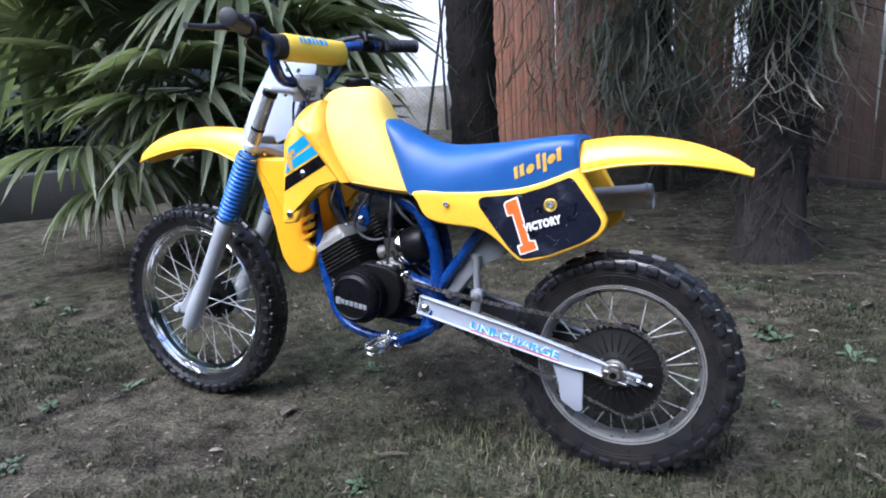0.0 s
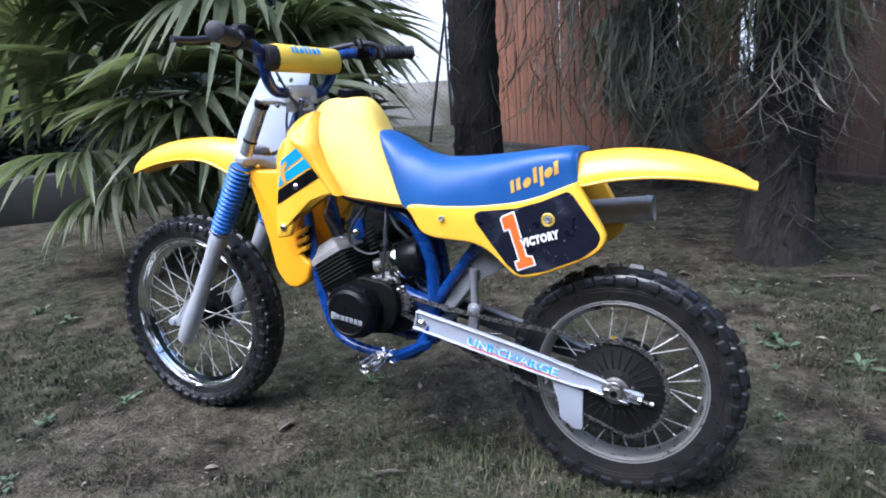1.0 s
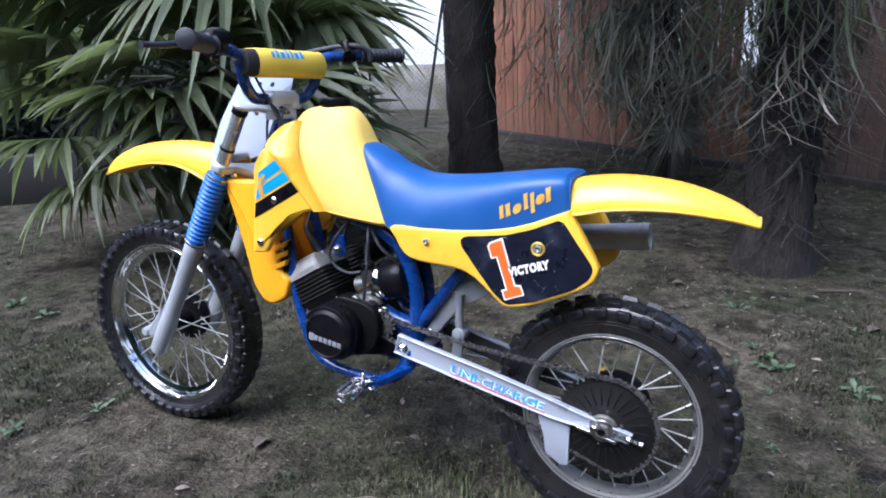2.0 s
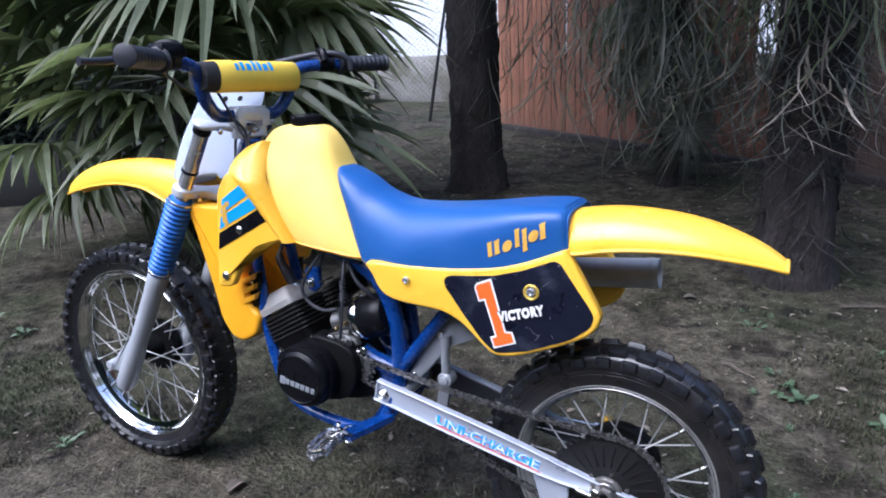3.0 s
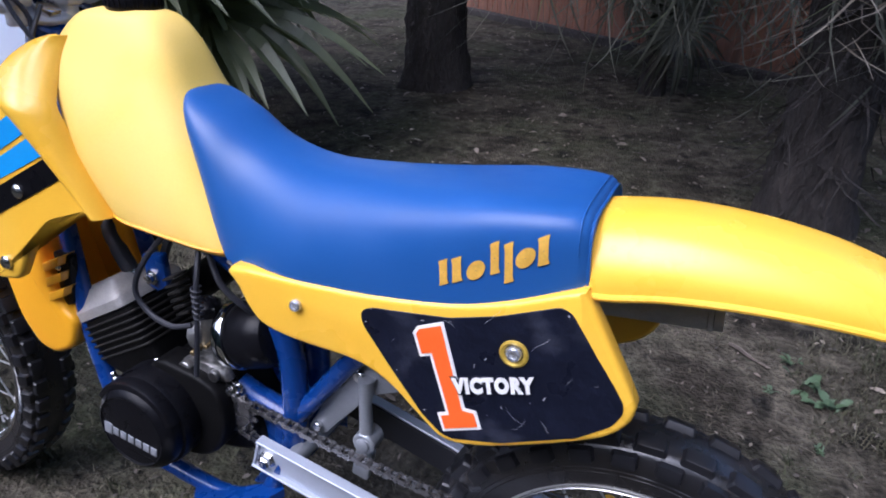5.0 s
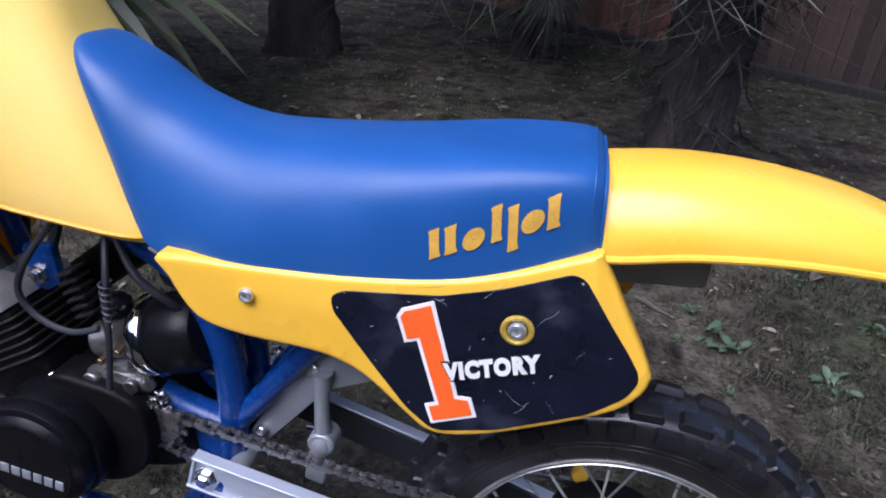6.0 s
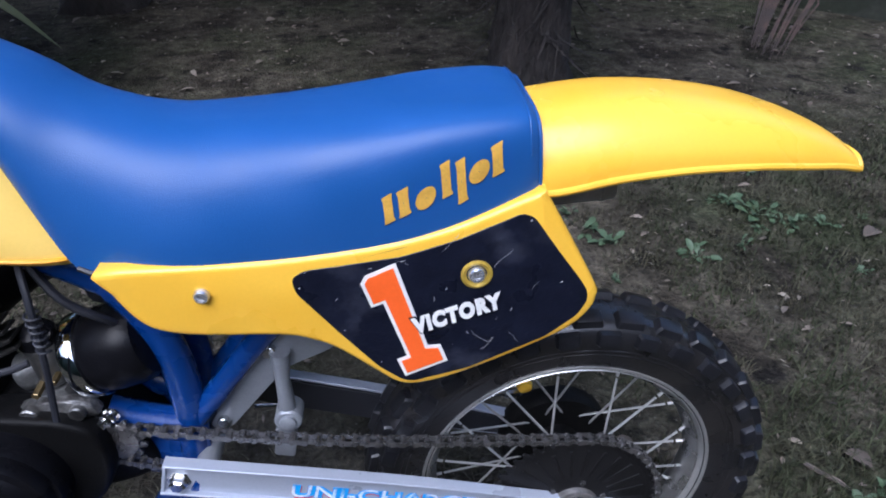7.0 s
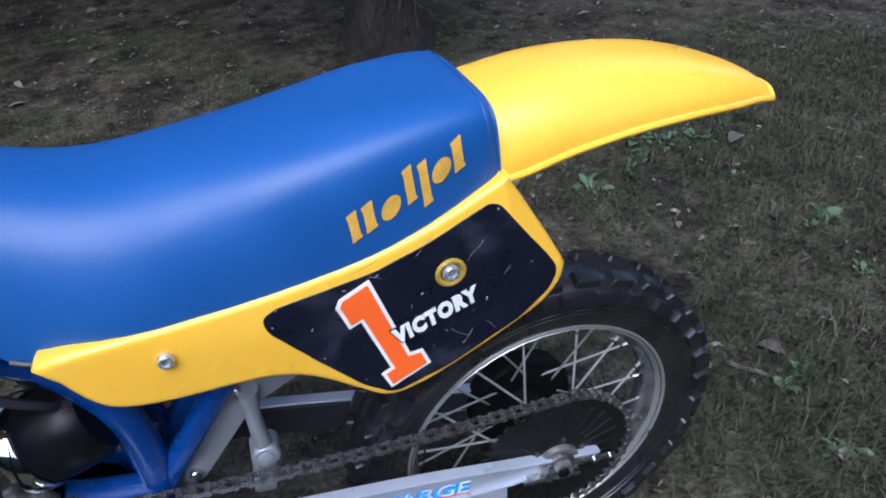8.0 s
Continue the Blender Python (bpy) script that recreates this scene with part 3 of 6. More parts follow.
# rising-rate linkage
def linkage():
    outline = corners([(0.030, 0.350), (0.052, 0.346), (0.120, 0.428), (0.172, 0.452), (0.205, 0.500), (0.150, 0.520), (0.098, 0.478), (0.088, 0.455)], 0.012)
    rocker = None
    for s in (-1, 1):
        bm = bmesh.new()
        slab(bm, outline, at_y(0.014, side=s), 0.006, 0.0015, 2)
        ob = part("rocker_plate", bm, LINK, rocker or bike, "" if rocker else "grey painted suspension rocker plate")
        rocker = rocker or ob
    for x, z, r in ((0.107, 0.453, 0.0075), (0.048, 0.362, 0.006)):
        bm = bmesh.new()
        rod(bm, (x, -0.027, z), (x, 0.027, z), r, seg=8)
        part("bolt", bm, STEEL, rocker)
    bm = bmesh.new()
    tube(bm, [(0.118, -0.026, 0.455), (0.1165, -0.026, 0.42), (0.117, -0.024, 0.372)], [0.0105, 0.0075, 0.009], 12)
    rod(bm, (0.117, -0.034, 0.366), (0.117, -0.006, 0.366), 0.0145, seg=20)
    link = part("pull_rod", bm, LINK, bike, "grey suspension pull rod")
    bm = bmesh.new()
    turned(bm, [(0.009, 0.0), (0.0085, -0.003), (0.006, -0.0045), (0.002, -0.005)], (0.117, -0.034, 0.366), (0, 1, 0), 16)
    part("cap", bm, LINK, link)
    bm = bmesh.new()
    slab(bm, corners([(0.100, 0.345), (0.124, 0.345), (0.116, 0.300), (0.094, 0.305)], 0.004), at_y(0.012), 0.010, 0.0015, 2)
    part("lug", bm, LINK, link)


linkage()


# frame of round tubes
def frame_tubes():
    bm = bmesh.new()
    rod(bm, (-0.328, 0, 0.806), (-0.382, 0, 0.700), 0.021, seg=18)
    main = part("frame", bm, FRAME_B, bike, "blue painted tubular steel frame")
    runs = [
        ("top_tube", curve([(-0.355, 0, 0.74), (-0.26, 0, 0.64), (-0.16, 0, 0.60), (-0.07, 0, 0.585), (0.0, 0, 0.56)]), 0.021),
    ]
    for s in (-1, 1):
        runs += [
            ("down_tube", curve([(-0.362, s * 0.018, 0.715), (-0.305, s * 0.048, 0.60), (-0.285, s * 0.056, 0.50), (-0.277, s * 0.06, 0.437), (-0.250, s * 0.064, 0.340), (-0.222, s * 0.066, 0.288), (-0.182, s * 0.068, 0.264), (-0.12, s * 0.070, 0.253), (-0.05, s * 0.073, 0.252), (0.0, s * 0.07, 0.275), (0.03, s * 0.065, 0.34)]), 0.0115),
            ("side_tube", curve([(-0.15, s * 0.022, 0.60), (-0.07, s * 0.032, 0.580), (-0.022, s * 0.030, 0.548), (0.004, s * 0.027, 0.50), (0.016, s * 0.026, 0.45), (0.019, s * 0.026, 0.40), (0.017, s * 0.026, 0.36), (0.012, s * 0.026, 0.31)]), 0.0165),
            ("rear_stay", curve([(0.165, s * 0.036, 0.555), (0.135, s * 0.032, 0.515), (0.096, s * 0.028, 0.468), (0.018, s * 0.026, 0.366)]), 0.0125),
            ("seat_rail", curve([(0.0, s * 0.058, 0.590), (0.15, s * 0.058, 0.592), (0.33, s * 0.05, 0.635)]), 0.010),
            ("lower_stay", curve([(-0.060, s * 0.034, 0.396), (-0.03, s * 0.031, 0.380), (0.015, s * 0.028, 0.364)]), 0.0175),
        ]
    for name, pts, r in runs:
        bm = bmesh.new()
        tube(bm, pts, r, 14)
        part(name, bm, FRAME_B, main)
    for s in (-1, 1):
        bm = bmesh.new()
        slab(bm, corners([(-0.055, 0.405), (0.015, 0.385), (0.034, 0.385), (0.032, 0.305), (0.0, 0.255), (-0.055, 0.238), (-0.02, 0.29), (-0.025, 0.34)], 0.012), at_y(0.024, side=s), 0.010, 0.002, 2)
        part("gusset", bm, FRAME_B, main)
    bm = bmesh.new()
    slab(bm, corners([(-0.180, 0.556), (-0.146, 0.562), (-0.142, 0.520), (-0.158, 0.508), (-0.174, 0.512)], 0.006), at_y(0.038), 0.012, 0.004, 2)
    part("head_bracket", bm, FRAME_B, main)
    for x, y, z in ((-0.163, -0.053, 0.528), (-0.058, -0.056, 0.400), (-0.295, -0.070, 0.523)):
        bm = bmesh.new()
        turned(bm, [(0.010, 0.008), (0.010, 0.0), (0.0065, -0.001), (0.0065, -0.006), (0.005, -0.007)], (x, y, z), (0, 1, 0), 6)
        part("bolt", bm, STEEL, main)
    return main


frame_tubes()


# footrests
def footrest(s):
    bm = bmesh.new()
    pts = [(-0.060, s * 0.163, 0.281), (-0.061, s * 0.195, 0.280), (-0.057, s * 0.222, 0.278), (-0.044, s * 0.231, 0.278), (-0.032, s * 0.220, 0.278), (-0.030, s * 0.19, 0.280), (-0.034, s * 0.163, 0.281), (-0.046, s * 0.156, 0.281)]
    ring = curve(pts, 4, True)
    tube(bm, [p + V(0, 0, 0.006) for p in ring], 0.0046, 7, loop=True)
    tube(bm, [p - V(0, 0, 0.006) for p in ring], 0.0046, 7, loop=True)
    for i in range(0, len(ring), 2):
        block(bm, ring[i] + V(0, 0, 0.008), (0.004, 0.004, 0.005))
        block(bm, ring[i], (0.0035, 0.0035, 0.012))
    block(bm, (-0.046, s * 0.192, 0.279), (0.005, 0.066, 0.008), None, 0.002)
    peg = part("footrest", bm, STEEL, bike, "serrated steel footrest")
    bm = bmesh.new()
    block(bm, (-0.046, s * 0.148, 0.281), (0.030, 0.022, 0.008), None, 0.002)
    rod(bm, (-0.046, s * 0.146, 0.264), (-0.046, s * 0.146, 0.298), 0.005, seg=10)
    part("hinge", bm, STEEL, peg)
    bm = bmesh.new()
    spring = [(-0.026 + 0.008 * math.cos(a), s * (0.146 + 0.007 * math.sin(a)), 0.264 + 0.0026 * a) for a in [0.5 * i for i in range(24)]]
    tube(bm, spring, 0.0017, 6)
    part("spring", bm, STEEL, peg)
    bm = bmesh.new()
    top = [V(-0.115, s * 0.070, 0.246), V(-0.05, s * 0.070, 0.262), V(0.020, s * 0.068, 0.300), V(0.030, s * 0.074, 0.296), V(-0.018, s * 0.148, 0.280), V(-0.060, s * 0.150, 0.274), V(-0.075, s * 0.120, 0.262)]
    skin(bm, [[p - V(0, 0, d) for p in top] for d in (0.0, 0.012)])
    part("bracket", bm, FRAME_B, peg, "blue painted steel bracket")


for s in (-1, 1):
    footrest(s)


# engine
def engine():
    bm = bmesh.new()
    slab(bm, round_outline([(-0.185, 0.40), (-0.13, 0.428), (-0.09, 0.434), (-0.074, 0.42), (-0.046, 0.392), (-0.024, 0.350), (-0.026, 0.312), (-0.080, 0.290), (-0.14, 0.288), (-0.19, 0.325), (-0.20, 0.365)]), lambda x, z, h: (x, 0.09 - h, z), 0.130, 0.008, 3)
    case = part("engine", bm, ENGINE, bike, "black two-stroke engine with finned cylinder")
    c = V(-0.151, -0.081, 0.355)
    bm = bmesh.new()
    turned(bm, [(0.058, 0.03), (0.0645, 0.02), (0.0645, -0.018), (0.0632, -0.022), (0.0600, -0.0235), (0.0595, -0.034), (0.058, -0.037), (0.051, -0.0450), (0.048, -0.0465), (0.046, -0.0450), (0.02, -0.0460), (0.004, -0.0462)], c, (0, 1, 0), 56)
    cover = part("clutch_cover", bm, BLACKP, case, "round black plastic clutch cover")
    bm = bmesh.new()
    slab(bm, round_outline([(-0.160, 0.420), (-0.105, 0.426), (-0.066, 0.414), (-0.052, 0.392), (-0.051, 0.352), (-0.072, 0.314), (-0.115, 0.298), (-0.165, 0.31)]), lambda x, z, h: (x, -0.036 - h, z), 0.042, 0.006, 3)
    part("sprocket_cover", bm, ENGINE, case)
    bm = bmesh.new()
    turned(bm, [(0.008, -0.006), (0.020, -0.005), (0.021, 0.0), (0.020, 0.005), (0.008, 0.006)], (-0.048, SP[1], 0.372), (0, 1, 0), 24)
    slab(bm, toothed(0.022, 13, 0.006, -0.048, 0.372), lambda x, z, h: (x, SP[1] - 0.002 + h, z), 0.004, 0.0004, 1)
    part("drive_sprocket", bm, CHAIN_M, case)
    # raised step with bevelled ends across the top of the cover
    bm = bmesh.new()
    arc = [radians(d) for d in range(20, 151, 10)]
    step = [(c.x + 0.0635 * math.cos(t), c.z + 0.0635 * math.sin(t)) for t in arc] + [(c.x + 0.050 * math.cos(t), c.z + 0.050 * math.sin(t)) for t in reversed(arc)]
    slab(bm, step, lambda x, z, h: (x, c.y - 0.020 - h, z), 0.020, 0.003, 2)
    part("raised_band", bm, BLACKP, cover)
    # maker's mark on the cover as plain bars
    for i in range(7):
        u = -0.037 + i * 0.0118
        d = V(u, 0, -0.006 - 0.16 * (u + 0.037))
        bm = bmesh.new()
        block(bm, c + d + V(0, -0.0462, 0), (0.0094 if i else 0.0125, 0.0014, 0.0115 if i else 0.0165), Matrix.Rotation(0.16, 3, "Y"), 0.0006)
        part("badge_bar", bm, LINK, cover, "raised grey badge bar")
    bm = bmesh.new()
    block(bm, c + V(0.012, -0.0466, -0.030), (0.045, 0.0008, 0.002), Matrix.Rotation(0.12, 3, "Y"))
    part("badge_line", bm, ENGINE, cover)
    # cylinder leaning forwards
    up, ln = V(-0.485, 0, 0.8745), V(0.8745, 0, 0.485)
    turn = Matrix((ln, (0, 1, 0), up)).transposed()
    c0 = V(-0.194, -0.017, 0.384)
    bm = bmesh.new()
    rings = [[c0 + ln * x * g + V(0, y * g, 0) + up * h for x, y in corners([(-0.0500, -0.0525), (0.0515, -0.0525), (0.0515, 0.0525), (-0.0500, 0.0525)], 0.013)] for g, h in ((0.8, -0.02), (0.85, 0.01), (1.0, 0.03), (1.0, 0.09))]
    skin(bm, rings)
    core = part("cylinder", bm, ENGINE, case, "black finned cylinder")
    mesh = None
    for i in range(9):
        if mesh is None:
            bm = bmesh.new()
            slab(bm, corners([(-0.055, -0.055), (0.054, -0.055), (0.054, 0.055), (-0.055, 0.055)], 0.014), lambda x, y, h: (x, y, h - 0.0018), 0.0036, 0.0012, 1)
            ob = part("fin", bm, FIN, core)
            mesh = ob.data
        else:
            ob = new("fin", mesh)
            ob.parent = core
        grow = 0.78 if i < 2 else (0.9 if i < 3 else 1.0)
        ob.matrix_basis = Matrix.Translation(c0 + up * (0.012 + 0.0088 * i)) @ turn.to_4x4() @ Matrix.Diagonal((grow, grow, 1, 1))
    bm = bmesh.new()
    hc = c0 + up * 0.093
    rings = []
    for d, h in ((0.0, 0.0), (0.0, 0.012), (0.006, 0.018), (0.02, 0.034), (0.032, 0.038)):
        rings.append([hc + ln * (x * (1 - d / 0.07) - 0.003) + V(0, y * (1 - d / 0.07), 0) + up * h for x, y in corners([(-0.054, -0.055), (0.048, -0.055), (0.048, 0.055), (-0.054, 0.055)], 0.010)])
    skin(bm, rings)
    head = part("cylinder_head", bm, HEAD, case, "plain grey alloy cylinder head")
    bm = bmesh.new()
    rod(bm, (-0.220, -0.02, 0.490), (-0.238, -0.02, 0.516), 0.0095, seg=6)
    part("spark_plug", bm, STEEL, head)
    bm = bmesh.new()
    tube(bm, curve([(-0.233, -0.02, 0.508), (-0.250, -0.02, 0.534), (-0.268, -0.016, 0.562), (-0.264, 0.0, 0.60)], 4), [0.011] * 5 + [0.009] * 4 + [0.004] * 4, 12)
    part("plug_cap", bm, GRIP, head)
    bm = bmesh.new()
    slab(bm, corners([(-0.060, -0.060), (0.062, -0.060), (0.062, 0.060), (-0.060, 0.060)], 0.012, 3), lambda x, y, h: tuple(c0 + ln * x + V(0, y, 0) + up * (h - 0.008)), 0.011, 0.003, 2)
    casting = part("barrel_flange", bm, BRIGHT_CAST, case, "bare alloy casting under the cylinder")
    for x, y in ((0.050, -0.050), (-0.046, -0.050), (0.050, 0.046)):
        bm = bmesh.new()
        turned(bm, [(0.007, 0.0), (0.007, 0.006), (0.004, 0.007), (0.004, 0.013), (0.003, 0.014)], c0 + ln * x + V(0, y, 0) + up * 0.003, up, 6)
        part("nut", bm, STEEL, casting)
    bm = bmesh.new()
    slab(bm, corners([(-0.128, 0.428), (-0.088, 0.436), (-0.060, 0.430), (-0.050, 0.416), (-0.078, 0.410), (-0.112, 0.412)], 0.006, 3), at_y(0.046), 0.016, 0.004, 2)
    rod(bm, (-0.112, -0.050, 0.424), (-0.112, -0.070, 0.424), 0.009, seg=14)
    rod(bm, (-0.070, -0.050, 0.423), (-0.070, -0.068, 0.423), 0.008, seg=14)
    part("crankcase_top", bm, BRIGHT_CAST, case, "bare alloy crankcase edge")
    # second finned part behind the cylinder
    for i in range(6):
        bm = bmesh.new()
        block(bm, V(-0.128, -0.050, 0.538) + V(0.003, 0, -0.0085) * i, (0.022, 0.022, 0.0032), Matrix.Rotation(-0.45, 3, "Y"), 0.0006)
        part("cooling_fin", bm, FIN, core)
    # carburettor and air filter
    bm = bmesh.new()
    rod(bm, (-0.130, -0.026, 0.444), (-0.066, -0.022, 0.462), 0.019, seg=20)
    carb = part("carburettor", bm, CASE, bike, "small alloy carburettor")
    bm = bmesh.new()
    turned(bm, [(0.012, 0.0), (0.0150, 0.003), (0.0150, 0.040), (0.0165, 0.042), (0.0165, 0.046)], (-0.094, -0.034, 0.440), (-0.1, 0, 1), 20)
    part("slide_chamber", bm, CASE, carb)
    bm = bmesh.new()
    turned(bm, [(0.0165, 0.046), (0.0178, 0.048), (0.0178, 0.060), (0.012, 0.066), (0.004, 0.070)], (-0.094, -0.034, 0.440), (-0.1, 0, 1), 20)
    part("chamber_cap", bm, BLACKP, carb)
    bm = bmesh.new()
    block(bm, (-0.094, -0.036, 0.428), (0.034, 0.034, 0.022), Matrix.Rotation(-0.3, 3, "Y"), 0.006)
    part("float_bowl", bm, CASE, carb, "dull alloy float bowl")
    for p, q, r in (((-0.102, -0.064, 0.445), (-0.102, -0.044, 0.447), 0.0040), ((-0.086, -0.058, 0.455), (-0.086, -0.044, 0.456), 0.0034), ((-0.096, -0.060, 0.428), (-0.096, -0.046, 0.428), 0.0036)):
        bm = bmesh.new()
        rod(bm, p, q, r, seg=6)
        part("screw", bm, BRASS, carb)
    ax, boot = V(0.064, 0.0, 0.020), V(-0.066, -0.022, 0.460)
    bm = bmesh.new()
    turned(bm, [(0.026, -0.008), (0.034, -0.004), (0.0430, -0.002), (0.0440, 0.0), (0.0440, 0.012), (0.0430, 0.0135), (0.038, 0.014)], boot, ax, 40)
    part("clamp_band", bm, CHROME, carb)
    bm = bmesh.new()
    turned(bm, [(0.030, 0.010), (0.0385, 0.012), (0.041, 0.018), (0.0425, 0.026), (0.0425, 0.046), (0.041, 0.058), (0.036, 0.066), (0.02, 0.070)], boot, ax, 40)
    part("air_filter", bm, BLACKP, carb, "black rubber intake boot")
    bm = bmesh.new()
    block(bm, (0.010, 0.0, 0.562), (0.110, 0.090, 0.060), Matrix.Rotation(-0.1, 3, "Y"), 0.014)
    part("air_box", bm, BLACKP, bike)
    bm = bmesh.new()
    turned(bm, [(0.0085, 0.0), (0.0085, 0.0015), (0.0060, 0.002), (0.0060, 0.007), (0.004, 0.008)], (-0.048, -0.050, 0.405), (0, -1, 0), 12)
    part("pivot_bolt", bm, STEEL, bike)
    # hoses and cables
    for name, pts, r in (
        ("hose", [(-0.120, -0.05, 0.605), (-0.150, -0.070, 0.562), (-0.167, -0.075, 0.522), (-0.150, -0.075, 0.495), (-0.118, -0.075, 0.485), (-0.093, -0.068, 0.489)], 0.0034),
        ("throttle_cable", [(-0.078, -0.055, 0.60), (-0.068, -0.078, 0.555), (-0.071, -0.081, 0.50), (-0.079, -0.083, 0.432)], 0.0032),
        ("hose", [(-0.085, -0.04, 0.59), (-0.055, -0.055, 0.548), (-0.025, -0.045, 0.515), (-0.02, -0.02, 0.49)], 0.0040),
        ("hose", [(-0.16, 0.0, 0.60), (-0.155, -0.03, 0.565), (-0.17, -0.035, 0.52)], 0.0055),
    ):
        bm = bmesh.new()
        tube(bm, curve(pts, 6), r, 8)
        part(name, bm, GRIP, bike)
    bm = bmesh.new()
    spring = [(-0.0685 + 0.0055 * math.cos(a), -0.079 + 0.0055 * math.sin(a), 0.552 - 0.0011 * a) for a in [0.6 * i for i in range(64)]]
    tube(bm, spring, 0.0013, 5)
    part("cable_spring", bm, GRIP, carb)
    # exhaust pipe and silencer on the far side
    bm = bmesh.new()
    tube(bm, curve([(-0.26, 0.02, 0.44), (-0.30, 0.05, 0.40), (-0.26, 0.095, 0.42), (-0.15, 0.10, 0.50), (-0.03, 0.085, 0.54), (0.10, 0.08, 0.555), (0.20, 0.085, 0.56)], 6), 0.026, 14)
    pipe = part("exhaust_pipe", bm, ENGINE, bike)
    bm = bmesh.new()
    a, b = V(0.19, 0.093, 0.556), V(0.472, 0.095, 0.581)
    h = (b - a).length
    turned(bm, [(0.016, 0), (0.0255, 0.01), (0.0265, 0.02), (0.0265, h), (0.0245, h), (0.0240, h - 0.01), (0.012, h - 0.012), (0.011, h - 0.05)], a, b - a, 28)
    part("silencer", bm, PIPE, pipe, "dull grey alloy silencer tube")
    bm = bmesh.new()
    turned(bm, [(0.0262, 0.004), (0.0276, 0.005), (0.0276, 0.010), (0.0262, 0.011)], a + (b - a) * 0.93, b - a, 28, loop=False)
    part("silencer_band", bm, PIPE, pipe)


engine()


# tank, seat, panels, mudguards
def tank():
    rows = [  # front x, z, rear x, z, half width front, rear
        (-0.176, 0.609, -0.006, 0.583, 0.060, 0.052), (-0.186, 0.615, -0.007, 0.589, 0.088, 0.075), (-0.192, 0.630, -0.012, 0.603, 0.098, 0.080),
        (-0.226, 0.690, -0.042, 0.655, 0.102, 0.076), (-0.253, 0.745, -0.074, 0.712, 0.092, 0.066), (-0.270, 0.778, -0.098, 0.757, 0.074, 0.056),
        (-0.272, 0.797, -0.112, 0.788, 0.058, 0.050), (-0.262, 0.814, -0.126, 0.811, 0.046, 0.043), (-0.246, 0.826, -0.140, 0.825, 0.037, 0.036), (-0.222, 0.832, -0.150, 0.831, 0.022, 0.022),
    ]
    fine = curve([(r[0], r[1], 0) for r in rows], 3), curve([(r[2], r[3], 0) for r in rows], 3), curve([(r[4], r[5], 0) for r in rows], 3)
    rings = []
    for k, (f, r, w) in enumerate(zip(*fine)):
        ring = []
        e = 0.42 + 0.40 * max(0.0, k / (len(fine[0]) - 1) - 0.35) / 0.65
        for j in range(40):
            a = 2 * math.pi * j / 40
            c, s = math.cos(a), math.sin(a)
            u = 0.5 + 0.5 * math.copysign(abs(c) ** e, c)
            half = w.x * (1 - u) + w.y * u
            ring.append(V(f.x + (r.x - f.x) * u, half * math.copysign(abs(s) ** 0.55, s), f.y + (r.y - f.y) * u))
        rings.append(ring)
    bm = bmesh.new()
    skin(bm, rings)
    t = part("fuel_tank", bm, TANK_Y, bike, "pale yellow plastic fuel tank", 60)
    bm = bmesh.new()
    turned(bm, [(0.028, -0.004), (0.0295, 0.0), (0.0305, 0.002), (0.0305, 0.016), (0.029, 0.0185), (0.026, 0.019), (0.004, 0.0195)], (-0.188, 0, 0.831), (0.02, 0, 1), 40)
    for i in range(30):
        a = 2 * math.pi * i / 30
        block(bm, (-0.188 + 0.0305 * math.cos(a), 0.0305 * math.sin(a), 0.840), (0.0018, 0.0018, 0.012), Matrix.Rotation(a, 3, "Z"))
    part("filler_cap", bm, BLACKP, t, "ribbed black filler cap")
    bm = bmesh.new()
    seam = [q + V(0, 0, 0.001) for q in rings[5]]
    tube(bm, [V(-0.10 + (q.x + 0.10) * 1.003, q.y * 1.006, q.z) for q in seam], 0.0022, 6, loop=True)
    part("moulding_seam", bm, SCOOP_Y, t, "orange-yellow moulded seam")
    return t


tank()


